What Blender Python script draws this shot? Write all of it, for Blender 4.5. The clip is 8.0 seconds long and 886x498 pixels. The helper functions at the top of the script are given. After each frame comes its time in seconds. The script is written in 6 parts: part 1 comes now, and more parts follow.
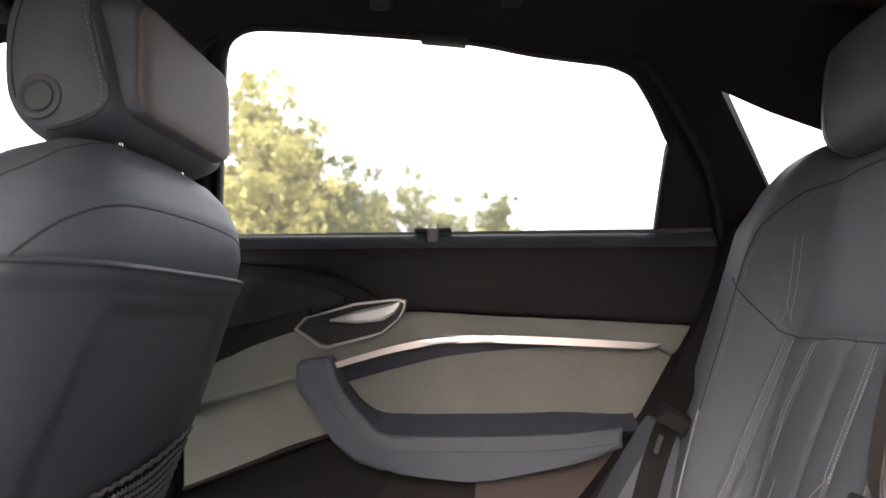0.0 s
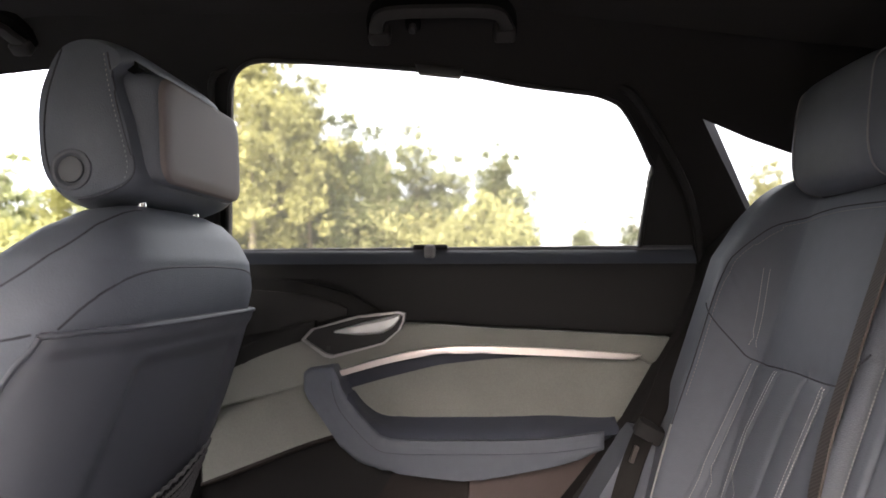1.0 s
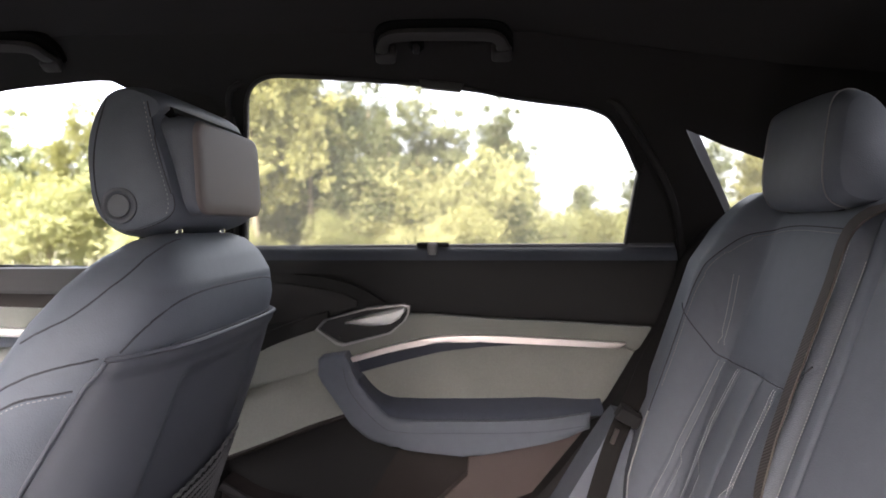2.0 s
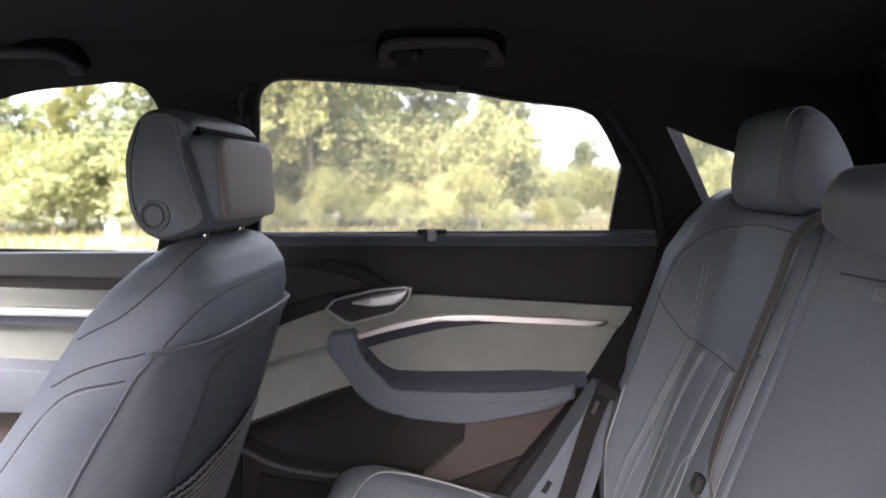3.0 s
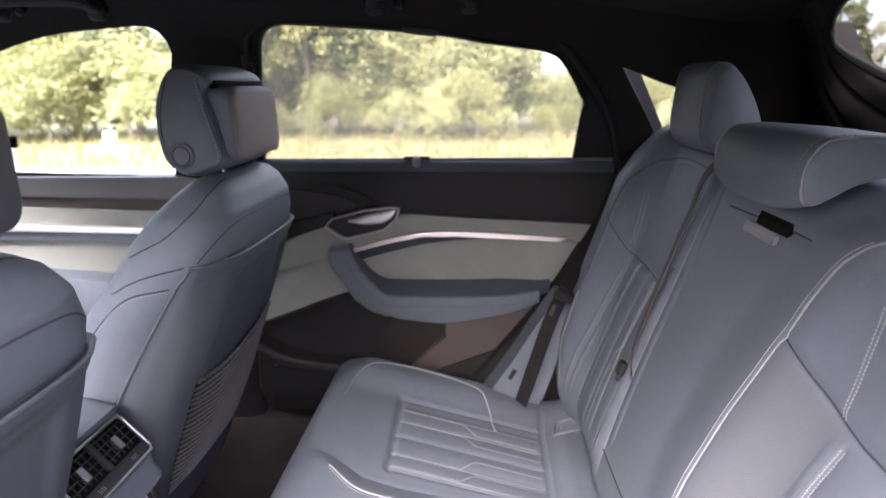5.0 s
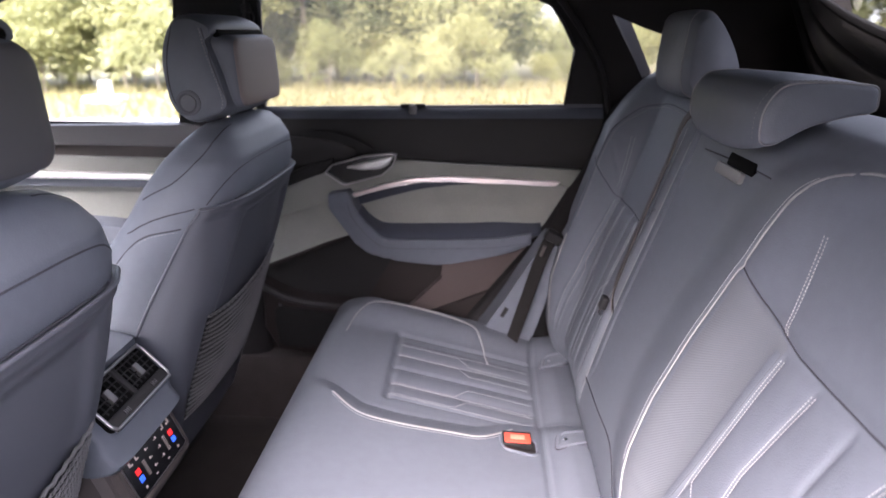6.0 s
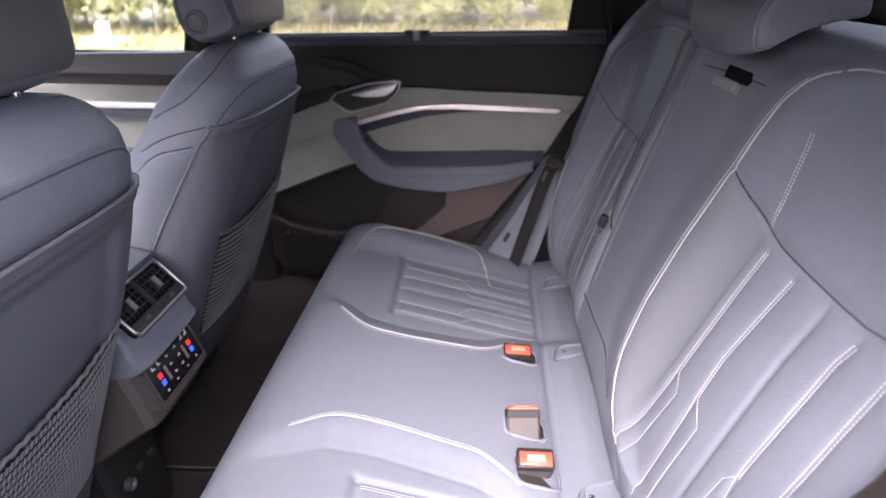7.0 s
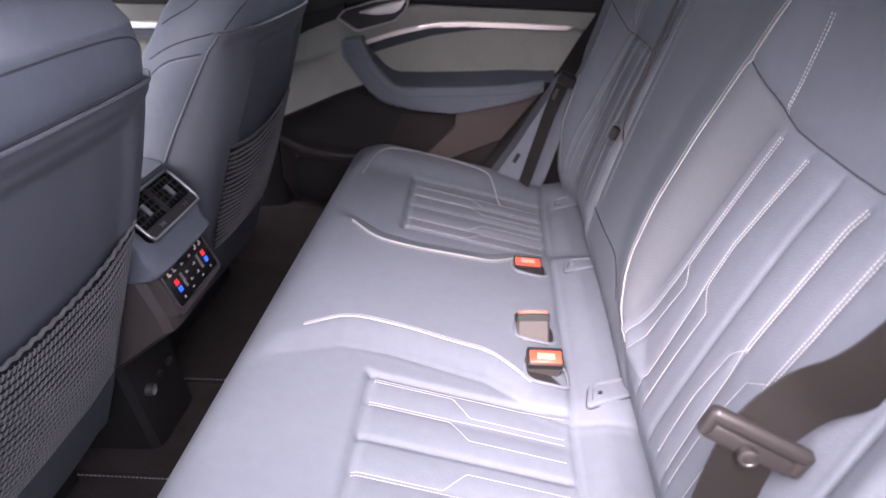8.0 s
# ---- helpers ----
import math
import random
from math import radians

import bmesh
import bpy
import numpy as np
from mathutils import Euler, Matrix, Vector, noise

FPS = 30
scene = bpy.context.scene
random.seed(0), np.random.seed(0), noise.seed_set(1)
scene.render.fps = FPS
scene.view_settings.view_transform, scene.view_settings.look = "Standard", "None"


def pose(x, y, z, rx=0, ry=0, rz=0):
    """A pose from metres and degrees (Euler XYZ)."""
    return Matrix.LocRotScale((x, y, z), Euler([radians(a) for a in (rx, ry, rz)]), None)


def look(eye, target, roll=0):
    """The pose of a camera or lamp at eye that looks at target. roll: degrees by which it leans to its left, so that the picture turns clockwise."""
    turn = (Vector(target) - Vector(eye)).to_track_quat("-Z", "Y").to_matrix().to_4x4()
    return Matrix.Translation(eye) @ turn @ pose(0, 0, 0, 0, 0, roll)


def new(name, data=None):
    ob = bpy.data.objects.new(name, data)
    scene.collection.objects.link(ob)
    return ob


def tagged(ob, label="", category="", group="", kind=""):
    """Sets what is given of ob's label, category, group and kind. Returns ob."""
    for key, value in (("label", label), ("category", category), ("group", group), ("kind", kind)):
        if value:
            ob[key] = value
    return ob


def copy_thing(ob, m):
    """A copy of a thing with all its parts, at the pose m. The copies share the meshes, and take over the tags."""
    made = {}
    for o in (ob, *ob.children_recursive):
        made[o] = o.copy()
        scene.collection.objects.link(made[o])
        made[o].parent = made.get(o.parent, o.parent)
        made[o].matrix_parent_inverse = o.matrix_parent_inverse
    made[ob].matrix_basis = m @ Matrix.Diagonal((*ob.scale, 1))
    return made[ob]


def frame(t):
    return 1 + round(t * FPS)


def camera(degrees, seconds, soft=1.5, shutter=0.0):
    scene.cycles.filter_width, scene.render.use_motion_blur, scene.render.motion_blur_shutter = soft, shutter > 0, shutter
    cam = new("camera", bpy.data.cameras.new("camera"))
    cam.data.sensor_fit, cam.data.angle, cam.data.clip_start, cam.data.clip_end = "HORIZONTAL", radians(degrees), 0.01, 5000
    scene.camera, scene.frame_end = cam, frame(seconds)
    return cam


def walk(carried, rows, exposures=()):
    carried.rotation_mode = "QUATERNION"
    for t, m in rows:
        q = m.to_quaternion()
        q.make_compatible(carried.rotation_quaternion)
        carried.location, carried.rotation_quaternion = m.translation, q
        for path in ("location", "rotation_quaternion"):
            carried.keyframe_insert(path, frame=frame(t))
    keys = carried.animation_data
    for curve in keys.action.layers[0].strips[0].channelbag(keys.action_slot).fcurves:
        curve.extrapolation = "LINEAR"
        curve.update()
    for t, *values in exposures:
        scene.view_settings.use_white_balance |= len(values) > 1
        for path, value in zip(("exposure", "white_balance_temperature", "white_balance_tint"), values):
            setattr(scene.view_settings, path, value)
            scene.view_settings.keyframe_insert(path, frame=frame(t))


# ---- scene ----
cam = camera(67.9, 8.0)
cam.data.dof.use_dof, cam.data.dof.focus_distance, cam.data.dof.aperture_fstop = True, 0.85, 4.8
METRES, EYE, TILT, LEAN, TURN = 0.8, 0.70, 6.0, 0.0, 3.5
ROWS = [
    (0.0, 0.0, 0.0, 0.0, 0.0, 0.0, 0.0),
    (0.5, 0.0072, -0.038, 0.0627, 0.02, -1.59, 0.06),
    (1.0, 0.0093, -0.0853, 0.1307, 0.06, -3.76, 0.09),
    (2.5, 0.0094, -0.259, 0.2975, 0.13, -9.82, 0.24),
    (3.0, 0.0151, -0.3172, 0.3456, 0.18, -11.79, 0.34),
    (3.5, 0.0218, -0.3736, 0.3822, 0.22, -13.74, 0.4),
    (4.0, 0.0349, -0.4341, 0.4129, 0.25, -15.77, 0.39),
    (4.5, 0.0522, -0.4954, 0.4408, 0.21, -17.86, 0.35),
    (6.0, 0.0773, -0.6436, 0.4671, 0.07, -24.24, 0.48),
    (6.5, 0.0806, -0.68, 0.4519, 0.17, -26.47, 0.57),
    (7.0, 0.0764, -0.7158, 0.4298, 0.31, -28.85, 0.72),
    (7.5, 0.0693, -0.7454, 0.3948, 0.53, -31.12, 0.97),
    (8.0, 0.066, -0.7645, 0.362, 0.76, -33.4, 1.06),
]
EXPOSURE = [(0.0, 4.42, 6900, 14), (2.5, 4.54, 6350, 15), (4.5, 4.50, 6010, 18), (6.5, 4.38, 6050, 23), (8.0, 4.14, 5970, 24)]
walk(cam, [(t, pose(0, 0, EYE, TILT, LEAN, TURN) @ pose(METRES * x, METRES * y, METRES * z, 90 + pitch, roll, yaw)) for t, x, y, z, yaw, pitch, roll in ROWS], EXPOSURE)

# ---- light ----
YC = 0.335          # plane of symmetry of the cabin
GROUND = -0.40      # outside ground below the cabin floor
world = bpy.data.worlds.new("sky")
scene.world = world
world.use_nodes = True
wn = world.node_tree.nodes
sky = wn.new("ShaderNodeTexSky")
sky.sky_type = "NISHITA"
sky.sun_disc = False
sky.sun_elevation, sky.sun_rotation = radians(46), radians(194)
sky.air_density, sky.dust_density, sky.ozone_density = 0.30, 8.0, 0.5
wn["Background"].inputs["Strength"].default_value = 0.15
cloud = wn.new("ShaderNodeMix")           # even cloud cover over the hazy sky
cloud.data_type, cloud.blend_type = "RGBA", "ADD"
cloud.inputs["Factor"].default_value = 1.0
cloud.inputs["B"].default_value = (1.40, 1.45, 1.50, 1.0)
dim = wn.new("ShaderNodeMix")
dim.data_type, dim.blend_type = "RGBA", "MULTIPLY"
dim.inputs["Factor"].default_value = 1.0
dim.inputs["B"].default_value = (0.62, 0.62, 0.62, 1.0)
world.node_tree.links.new(sky.outputs["Color"], dim.inputs["A"])
world.node_tree.links.new(dim.outputs["Result"], cloud.inputs["A"])
world.node_tree.links.new(cloud.outputs["Result"], wn["Background"].inputs["Color"])
sun = new("sun", bpy.data.lights.new("sun", "SUN"))
sun.data.energy, sun.data.angle, sun.data.color = 0.16, radians(45), (1.0, 0.965, 0.92)
sun.matrix_basis = look((-2.88, -11.55, 12.3), (0, 0, 0))


# ---- materials ----
def rgb(c):
    return (*c, 1.0)


def material(name, colour, rough=0.5, metal=0.0, vary=0.12, grain=250.0, bump=0.15, coat=0.0, sheen=0.0, patch=6.0, spec=0.5):
    """A surface with colour varied at two scales and a fine relief."""
    m = bpy.data.materials.new(name)
    m.use_nodes = True
    nt = m.node_tree
    b = nt.nodes["Principled BSDF"]
    tc = nt.nodes.new("ShaderNodeTexCoord")
    big = nt.nodes.new("ShaderNodeTexNoise")
    big.inputs["Scale"].default_value, big.inputs["Detail"].default_value = patch, 4
    fine = nt.nodes.new("ShaderNodeTexNoise")
    fine.inputs["Scale"].default_value, fine.inputs["Detail"].default_value = grain, 3
    for n in (big, fine):
        nt.links.new(tc.outputs["Object"], n.inputs["Vector"])
    add = nt.nodes.new("ShaderNodeMath")
    add.operation = "ADD"
    nt.links.new(big.outputs["Fac"], add.inputs[0])
    nt.links.new(fine.outputs["Fac"], add.inputs[1])
    half = nt.nodes.new("ShaderNodeMapRange")
    half.inputs["From Min"].default_value, half.inputs["From Max"].default_value = 0.6, 1.4
    nt.links.new(add.outputs[0], half.inputs["Value"])
    mix = nt.nodes.new("ShaderNodeMix")
    mix.data_type = "RGBA"
    mix.inputs["A"].default_value = rgb([c * (1 - vary) for c in colour])
    mix.inputs["B"].default_value = rgb([min(1, c * (1 + vary)) for c in colour])
    nt.links.new(half.outputs["Result"], mix.inputs["Factor"])
    nt.links.new(mix.outputs["Result"], b.inputs["Base Color"])
    rr = nt.nodes.new("ShaderNodeMapRange")
    rr.inputs["To Min"].default_value, rr.inputs["To Max"].default_value = max(0.02, rough - 0.06), min(1, rough + 0.06)
    nt.links.new(big.outputs["Fac"], rr.inputs["Value"])
    nt.links.new(rr.outputs["Result"], b.inputs["Roughness"])
    b.inputs["Metallic"].default_value = metal
    b.inputs["Coat Weight"].default_value = coat
    b.inputs["Sheen Weight"].default_value = sheen
    b.inputs["Specular IOR Level"].default_value = spec
    if bump:
        bp = nt.nodes.new("ShaderNodeBump")
        bp.inputs["Strength"].default_value, bp.inputs["Distance"].default_value = bump, 0.0015
        nt.links.new(fine.outputs["Fac"], bp.inputs["Height"])
        nt.links.new(bp.outputs["Normal"], b.inputs["Normal"])
    return m


def leather(name, colour, rough=0.5):
    """Grained leather: cells of about two millimetres."""
    m = material(name, colour, rough, vary=0.06, grain=60, bump=0.0, patch=4, spec=0.28)
    nt = m.node_tree
    tc = nt.nodes["Texture Coordinate"]
    v = nt.nodes.new("ShaderNodeTexVoronoi")
    v.inputs["Scale"].default_value = 620
    nt.links.new(tc.outputs["Object"], v.inputs["Vector"])
    w = nt.nodes.new("ShaderNodeTexNoise")
    w.inputs["Scale"].default_value = 14
    nt.links.new(tc.outputs["Object"], w.inputs["Vector"])
    b1 = nt.nodes.new("ShaderNodeBump")
    b1.inputs["Strength"].default_value, b1.inputs["Distance"].default_value = 0.25, 0.0008
    nt.links.new(v.outputs["Distance"], b1.inputs["Height"])
    b2 = nt.nodes.new("ShaderNodeBump")
    b2.inputs["Strength"].default_value, b2.inputs["Distance"].default_value = 0.16, 0.005
    nt.links.new(w.outputs["Fac"], b2.inputs["Height"])
    nt.links.new(b1.outputs["Normal"], b2.inputs["Normal"])
    nt.links.new(b2.outputs["Normal"], nt.nodes["Principled BSDF"].inputs["Normal"])
    return m


def striped(name, c1, c2, scale, rough=0.8, bump=0.6, axis="DIAGONAL", distance=0.001):
    """A woven or ribbed surface."""
    m = material(name, c1, rough, bump=0, spec=0.2)
    nt = m.node_tree
    tc = nt.nodes["Texture Coordinate"]
    w = nt.nodes.new("ShaderNodeTexWave")
    w.bands_direction = axis
    w.inputs["Scale"].default_value, w.inputs["Distortion"].default_value = scale, 0.4
    nt.links.new(tc.outputs["Object"], w.inputs["Vector"])
    mix = nt.nodes.new("ShaderNodeMix")
    mix.data_type = "RGBA"
    mix.inputs["A"].default_value, mix.inputs["B"].default_value = rgb(c2), rgb(c1)
    nt.links.new(w.outputs["Fac"], mix.inputs["Factor"])
    b = nt.nodes["Principled BSDF"]
    nt.links.new(mix.outputs["Result"], b.inputs["Base Color"])
    bp = nt.nodes.new("ShaderNodeBump")
    bp.inputs["Strength"].default_value, bp.inputs["Distance"].default_value = bump, distance
    nt.links.new(w.outputs["Fac"], bp.inputs["Height"])
    nt.links.new(bp.outputs["Normal"], b.inputs["Normal"])
    return m


def glazing(name, tint, haze=0.0):
    """Thin window glass: clear or tinted transmission with a glossy face."""
    m = bpy.data.materials.new(name)
    m.use_nodes = True
    nt = m.node_tree
    nt.nodes.remove(nt.nodes["Principled BSDF"])
    tr = nt.nodes.new("ShaderNodeBsdfTransparent")
    tr.inputs["Color"].default_value = rgb(tint)
    gl = nt.nodes.new("ShaderNodeBsdfGlossy")
    gl.inputs["Roughness"].default_value = 0.02
    fr = nt.nodes.new("ShaderNodeFresnel")
    fr.inputs["IOR"].default_value = 1.35
    mx = nt.nodes.new("ShaderNodeMixShader")
    nt.links.new(fr.outputs["Fac"], mx.inputs["Fac"])
    nt.links.new(tr.outputs["BSDF"], mx.inputs[1])
    nt.links.new(gl.outputs["BSDF"], mx.inputs[2])
    # translucent film lays a pale haze over what lies behind the pane
    film = nt.nodes.new("ShaderNodeBsdfTranslucent")
    film.inputs["Color"].default_value = (1.0, 0.96, 0.80, 1.0)
    hazed = nt.nodes.new("ShaderNodeMixShader")
    hazed.inputs["Fac"].default_value = haze
    nt.links.new(mx.outputs["Shader"], hazed.inputs[1])
    nt.links.new(film.outputs["BSDF"], hazed.inputs[2])
    nt.links.new(hazed.outputs["Shader"], nt.nodes["Material Output"].inputs["Surface"])
    return m


def glow(name, colour, strength):
    m = bpy.data.materials.new(name)
    m.use_nodes = True
    b = m.node_tree.nodes["Principled BSDF"]
    b.inputs["Base Color"].default_value = rgb(colour)
    b.inputs["Emission Color"].default_value = rgb(colour)
    b.inputs["Emission Strength"].default_value = strength
    return m


def foliage(name, c1, c2):
    """Leaves whose colour changes from clump to clump."""
    m = bpy.data.materials.new(name)
    m.use_nodes = True
    nt = m.node_tree
    b = nt.nodes["Principled BSDF"]
    g = nt.nodes.new("ShaderNodeNewGeometry")
    oi = nt.nodes.new("ShaderNodeObjectInfo")
    mix = nt.nodes.new("ShaderNodeMix")
    mix.data_type = "RGBA"
    mix.inputs["A"].default_value, mix.inputs["B"].default_value = rgb(c1), rgb(c2)
    av = nt.nodes.new("ShaderNodeMath")
    av.operation = "MULTIPLY_ADD"
    av.inputs[1].default_value = 0.5
    sc = nt.nodes.new("ShaderNodeMath")
    sc.operation = "MULTIPLY"
    sc.inputs[1].default_value = 0.5
    nt.links.new(oi.outputs["Random"], sc.inputs[0])
    nt.links.new(g.outputs["Random Per Island"], av.inputs[0])
    nt.links.new(sc.outputs[0], av.inputs[2])
    nt.links.new(av.outputs[0], mix.inputs["Factor"])
    nt.links.new(mix.outputs["Result"], b.inputs["Base Color"])
    b.inputs["Roughness"].default_value = 0.6
    tl = nt.nodes.new("ShaderNodeBsdfTranslucent")
    nt.links.new(mix.outputs["Result"], tl.inputs["Color"])
    mx = nt.nodes.new("ShaderNodeMixShader")
    mx.inputs["Fac"].default_value = 0.45
    nt.links.new(b.outputs["BSDF"], mx.inputs[1])
    nt.links.new(tl.outputs["BSDF"], mx.inputs[2])
    nt.links.new(mx.outputs["Shader"], nt.nodes["Material Output"].inputs["Surface"])
    return m


LEATHER = leather("slate_blue_leather", (0.120, 0.132, 0.155), 0.54)
SHELL = material("seat_shell_plastic", (0.072, 0.077, 0.092), 0.5, vary=0.05, grain=900, bump=0.12)
PIPING = material("pale_piping", (0.27, 0.27, 0.265), 0.6, vary=0.05, grain=700)
THREAD = material("pale_thread", (0.33, 0.33, 0.33), 0.8, vary=0.1, grain=900)
SEAM = material("dark_seam", (0.032, 0.032, 0.040), 0.7)
ALCANTARA = material("grey_suede_cloth", (0.216, 0.220, 0.200), 0.95, vary=0.13, grain=420, bump=0.35, sheen=0.25, patch=9)
BLACK = material("black_soft_plastic", (0.017, 0.0165, 0.0165), 0.6, vary=0.1, grain=800, bump=0.15, spec=0.25)
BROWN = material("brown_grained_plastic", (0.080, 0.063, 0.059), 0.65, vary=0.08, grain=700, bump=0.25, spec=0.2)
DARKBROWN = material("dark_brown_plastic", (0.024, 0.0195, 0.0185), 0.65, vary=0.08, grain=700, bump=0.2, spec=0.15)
CLOTH = material("black_roof_cloth", (0.024, 0.0225, 0.0222), 0.95, vary=0.1, grain=900, bump=0.3, patch=3, spec=0.2)
PILLAR = material("black_pillar_cloth", (0.0145, 0.0135, 0.0135), 0.85, vary=0.1, grain=900, bump=0.2, spec=0.25)
GREYPILLAR = material("grey_pillar_trim", (0.022, 0.023, 0.027), 0.8, vary=0.06, grain=600, spec=0.1)
CARPET = material("dark_carpet", (0.034, 0.029, 0.027), 1.0, vary=0.3, grain=380, bump=1.0, sheen=0.05, patch=14, spec=0.1)
ALU = material("satin_aluminium", (0.82, 0.74, 0.725), 0.30, metal=1.0, vary=0.04, grain=500, bump=0.03)
SATINALU = material("bright_satin_aluminium", (0.92, 0.91, 0.90), 0.55, metal=1.0, vary=0.03, grain=500, bump=0.02)
CHROME = material("chrome", (0.86, 0.86, 0.87), 0.12, metal=1.0, vary=0.03, bump=0)
GLOSS = material("gloss_black", (0.010, 0.010, 0.011), 0.12, vary=0.05, bump=0, coat=0.5)
BELT = striped("belt_webbing", (0.014, 0.0122, 0.0115), (0.007, 0.006, 0.0056), 220, 0.55, 0.5, "X")
BELTPALE = striped("worn_belt_webbing", (0.100, 0.087, 0.081), (0.062, 0.054, 0.050), 220, 0.6, 0.5, "X")
CONSOLE = material("dark_taupe_console", (0.064, 0.056, 0.053), 0.6, vary=0.08, grain=700, bump=0.2, spec=0.2)
SATIN = material("satin_metal_frame", (0.42, 0.41, 0.41), 0.38, metal=1.0, vary=0.04, grain=500, bump=0.03)
RED = material("red_button_plastic", (0.62, 0.062, 0.030), 0.4, vary=0.05, bump=0.05)
SLOT = material("dark_slot", (0.004, 0.004, 0.004), 0.9, bump=0, spec=0.1)
FLAP = material("grey_flap", (0.21, 0.205, 0.21), 0.5, vary=0.05, grain=600)
RUBBER = material("black_rubber", (0.012, 0.012, 0.013), 0.6, bump=0.05)
TONGUE = material("brown_grey_tongue", (0.020, 0.0175, 0.017), 0.4, vary=0.06, grain=700, bump=0.05)
GUIDE = material("grey_guide_flap", (0.19, 0.186, 0.186), 0.5, vary=0.05, grain=600)
HEADFACE = material("taupe_headrest_face", (0.190, 0.162, 0.156), 0.55, vary=0.05, grain=800, bump=0.05, spec=0.12)
HOUSING = material("buckle_housing", (0.062, 0.054, 0.051), 0.55, vary=0.05, grain=700, spec=0.25)
GRIP = material("dark_grip_plastic", (0.030, 0.0285, 0.0285), 0.6, vary=0.08, grain=800, spec=0.3)
NETCORD = material("grey_net_cord", (0.088, 0.087, 0.090), 0.8, vary=0.2, grain=700)
GLASS = glazing("clear_glass", (0.92, 0.95, 0.93))
TINTED = glazing("tinted_glass", (0.54, 0.535, 0.49), 0.026)
DARKGLASS = glazing("light_cutting_glass", (0.12, 0.118, 0.110))
REARGLASS = glazing("rear_glass", (0.33, 0.325, 0.31))
SHELF_SHADE = leather("navy_shelf_shade", (0.022, 0.026, 0.040), 0.40)
PAD_SHADE = leather("shaded_pad_leather", (0.062, 0.070, 0.092), 0.5)
SILL_SHEEN = material("blue_grey_sill_sheen", (0.056, 0.064, 0.083), 0.36, vary=0.08, grain=800, bump=0.10, spec=0.6)
ICON = glow("display_white", (0.34, 0.28, 0.26), 0.02)
ICONRED = glow("display_red", (0.75, 0.02, 0.02), 0.10)
ICONBLUE = glow("display_blue", (0.03, 0.10, 0.75), 0.10)


# ---- mesh helpers ----
from mathutils.bvhtree import BVHTree


def thing(name, place, label, category, group="", kind=""):
    root = new(name)
    root.empty_display_size = 0.05
    root.matrix_basis = Matrix.Translation(place)
    return tagged(root, label, category, group, kind)


def attach(ob, parent, label=""):
    if parent:
        top = parent
        while top.parent:
            top = top.parent
        ob.parent = parent
        ob.matrix_parent_inverse = top.matrix_basis.inverted() if parent == top else Matrix.Identity(4)
    return tagged(ob, label)


def make(name, verts, faces, mat, parent=None, label="", smooth=True, sharp=40):
    me = bpy.data.meshes.new(name)
    me.from_pydata([tuple(v) for v in verts], [], [tuple(f) for f in faces])
    me.materials.append(mat)
    me.validate()
    if smooth:
        me.shade_smooth()
        me.set_sharp_from_angle(angle=radians(sharp))
    return attach(new(name, me), parent, label)


def part(name, bm, mat, parent=None, label="", sharp=40):
    bmesh.ops.recalc_face_normals(bm, faces=bm.faces)
    me = bpy.data.meshes.new(name)
    bm.to_mesh(me)
    bm.free()
    me.materials.append(mat)
    me.shade_smooth()
    me.set_sharp_from_angle(angle=radians(sharp))
    return attach(new(name, me), parent, label)


def curve(pts, n, closed=False):
    """n points along a Catmull-Rom curve through pts, evenly spaced."""
    p = np.array(pts, float)
    q = np.vstack([p[-1:], p, p[:2]]) if closed else np.vstack([2 * p[0] - p[1], p, 2 * p[-1] - p[-2]])
    out = []
    for i in range(1, len(q) - 2):
        a, b, c, d = q[i - 1:i + 3]
        for u in np.linspace(0, 1, 14, endpoint=False):
            out.append(0.5 * (2 * b + (c - a) * u + (2 * a - 5 * b + 4 * c - d) * u * u + (3 * b - a - 3 * c + d) * u ** 3))
    out.append(p[0] if closed else p[-1])
    out = np.array(out)
    s = np.r_[0, np.cumsum(np.linalg.norm(np.diff(out, axis=0), axis=1))]
    w = np.linspace(0, s[-1], n + 1)[:-1] if closed else np.linspace(0, s[-1], n)
    return np.column_stack([np.interp(w, s, out[:, k]) for k in range(out.shape[1])])


def skin(rings, closed=True, caps=True):
    """Verts and faces of a loft through rings of equal length."""
    n = len(rings[0])
    verts = [v for r in rings for v in r]
    faces = []
    for i in range(len(rings) - 1):
        for j in range(n if closed else n - 1):
            k = (j + 1) % n
            faces.append((i * n + j, i * n + k, (i + 1) * n + k, (i + 1) * n + j))
    if caps and closed:
        faces.append(tuple(range(n - 1, -1, -1)))
        faces.append(tuple((len(rings) - 1) * n + j for j in range(n)))
    return verts, faces


def tube(pts, r, sides=8, flat=1.0):
    """A round cord along pts."""
    p = np.array(pts, float)
    t = np.gradient(p, axis=0)
    t /= np.linalg.norm(t, axis=1)[:, None] + 1e-12
    up = np.array([0.13, 0.21, 0.97])
    rings = []
    for q, d in zip(p, t):
        a = np.cross(d, up)
        if np.linalg.norm(a) < 1e-3:
            a = np.cross(d, (1, 0, 0))
        a /= np.linalg.norm(a)
        b = np.cross(a, d)
        rings.append([q + r * (math.cos(w) * a + flat * math.sin(w) * b) for w in np.linspace(0, 2 * math.pi, sides, endpoint=False)])
    return skin(rings)


def join(pieces):
    verts, faces = [], []
    for v, f in pieces:
        o = len(verts)
        verts += list(v)
        faces += [tuple(i + o for i in g) for g in f]
    return verts, faces


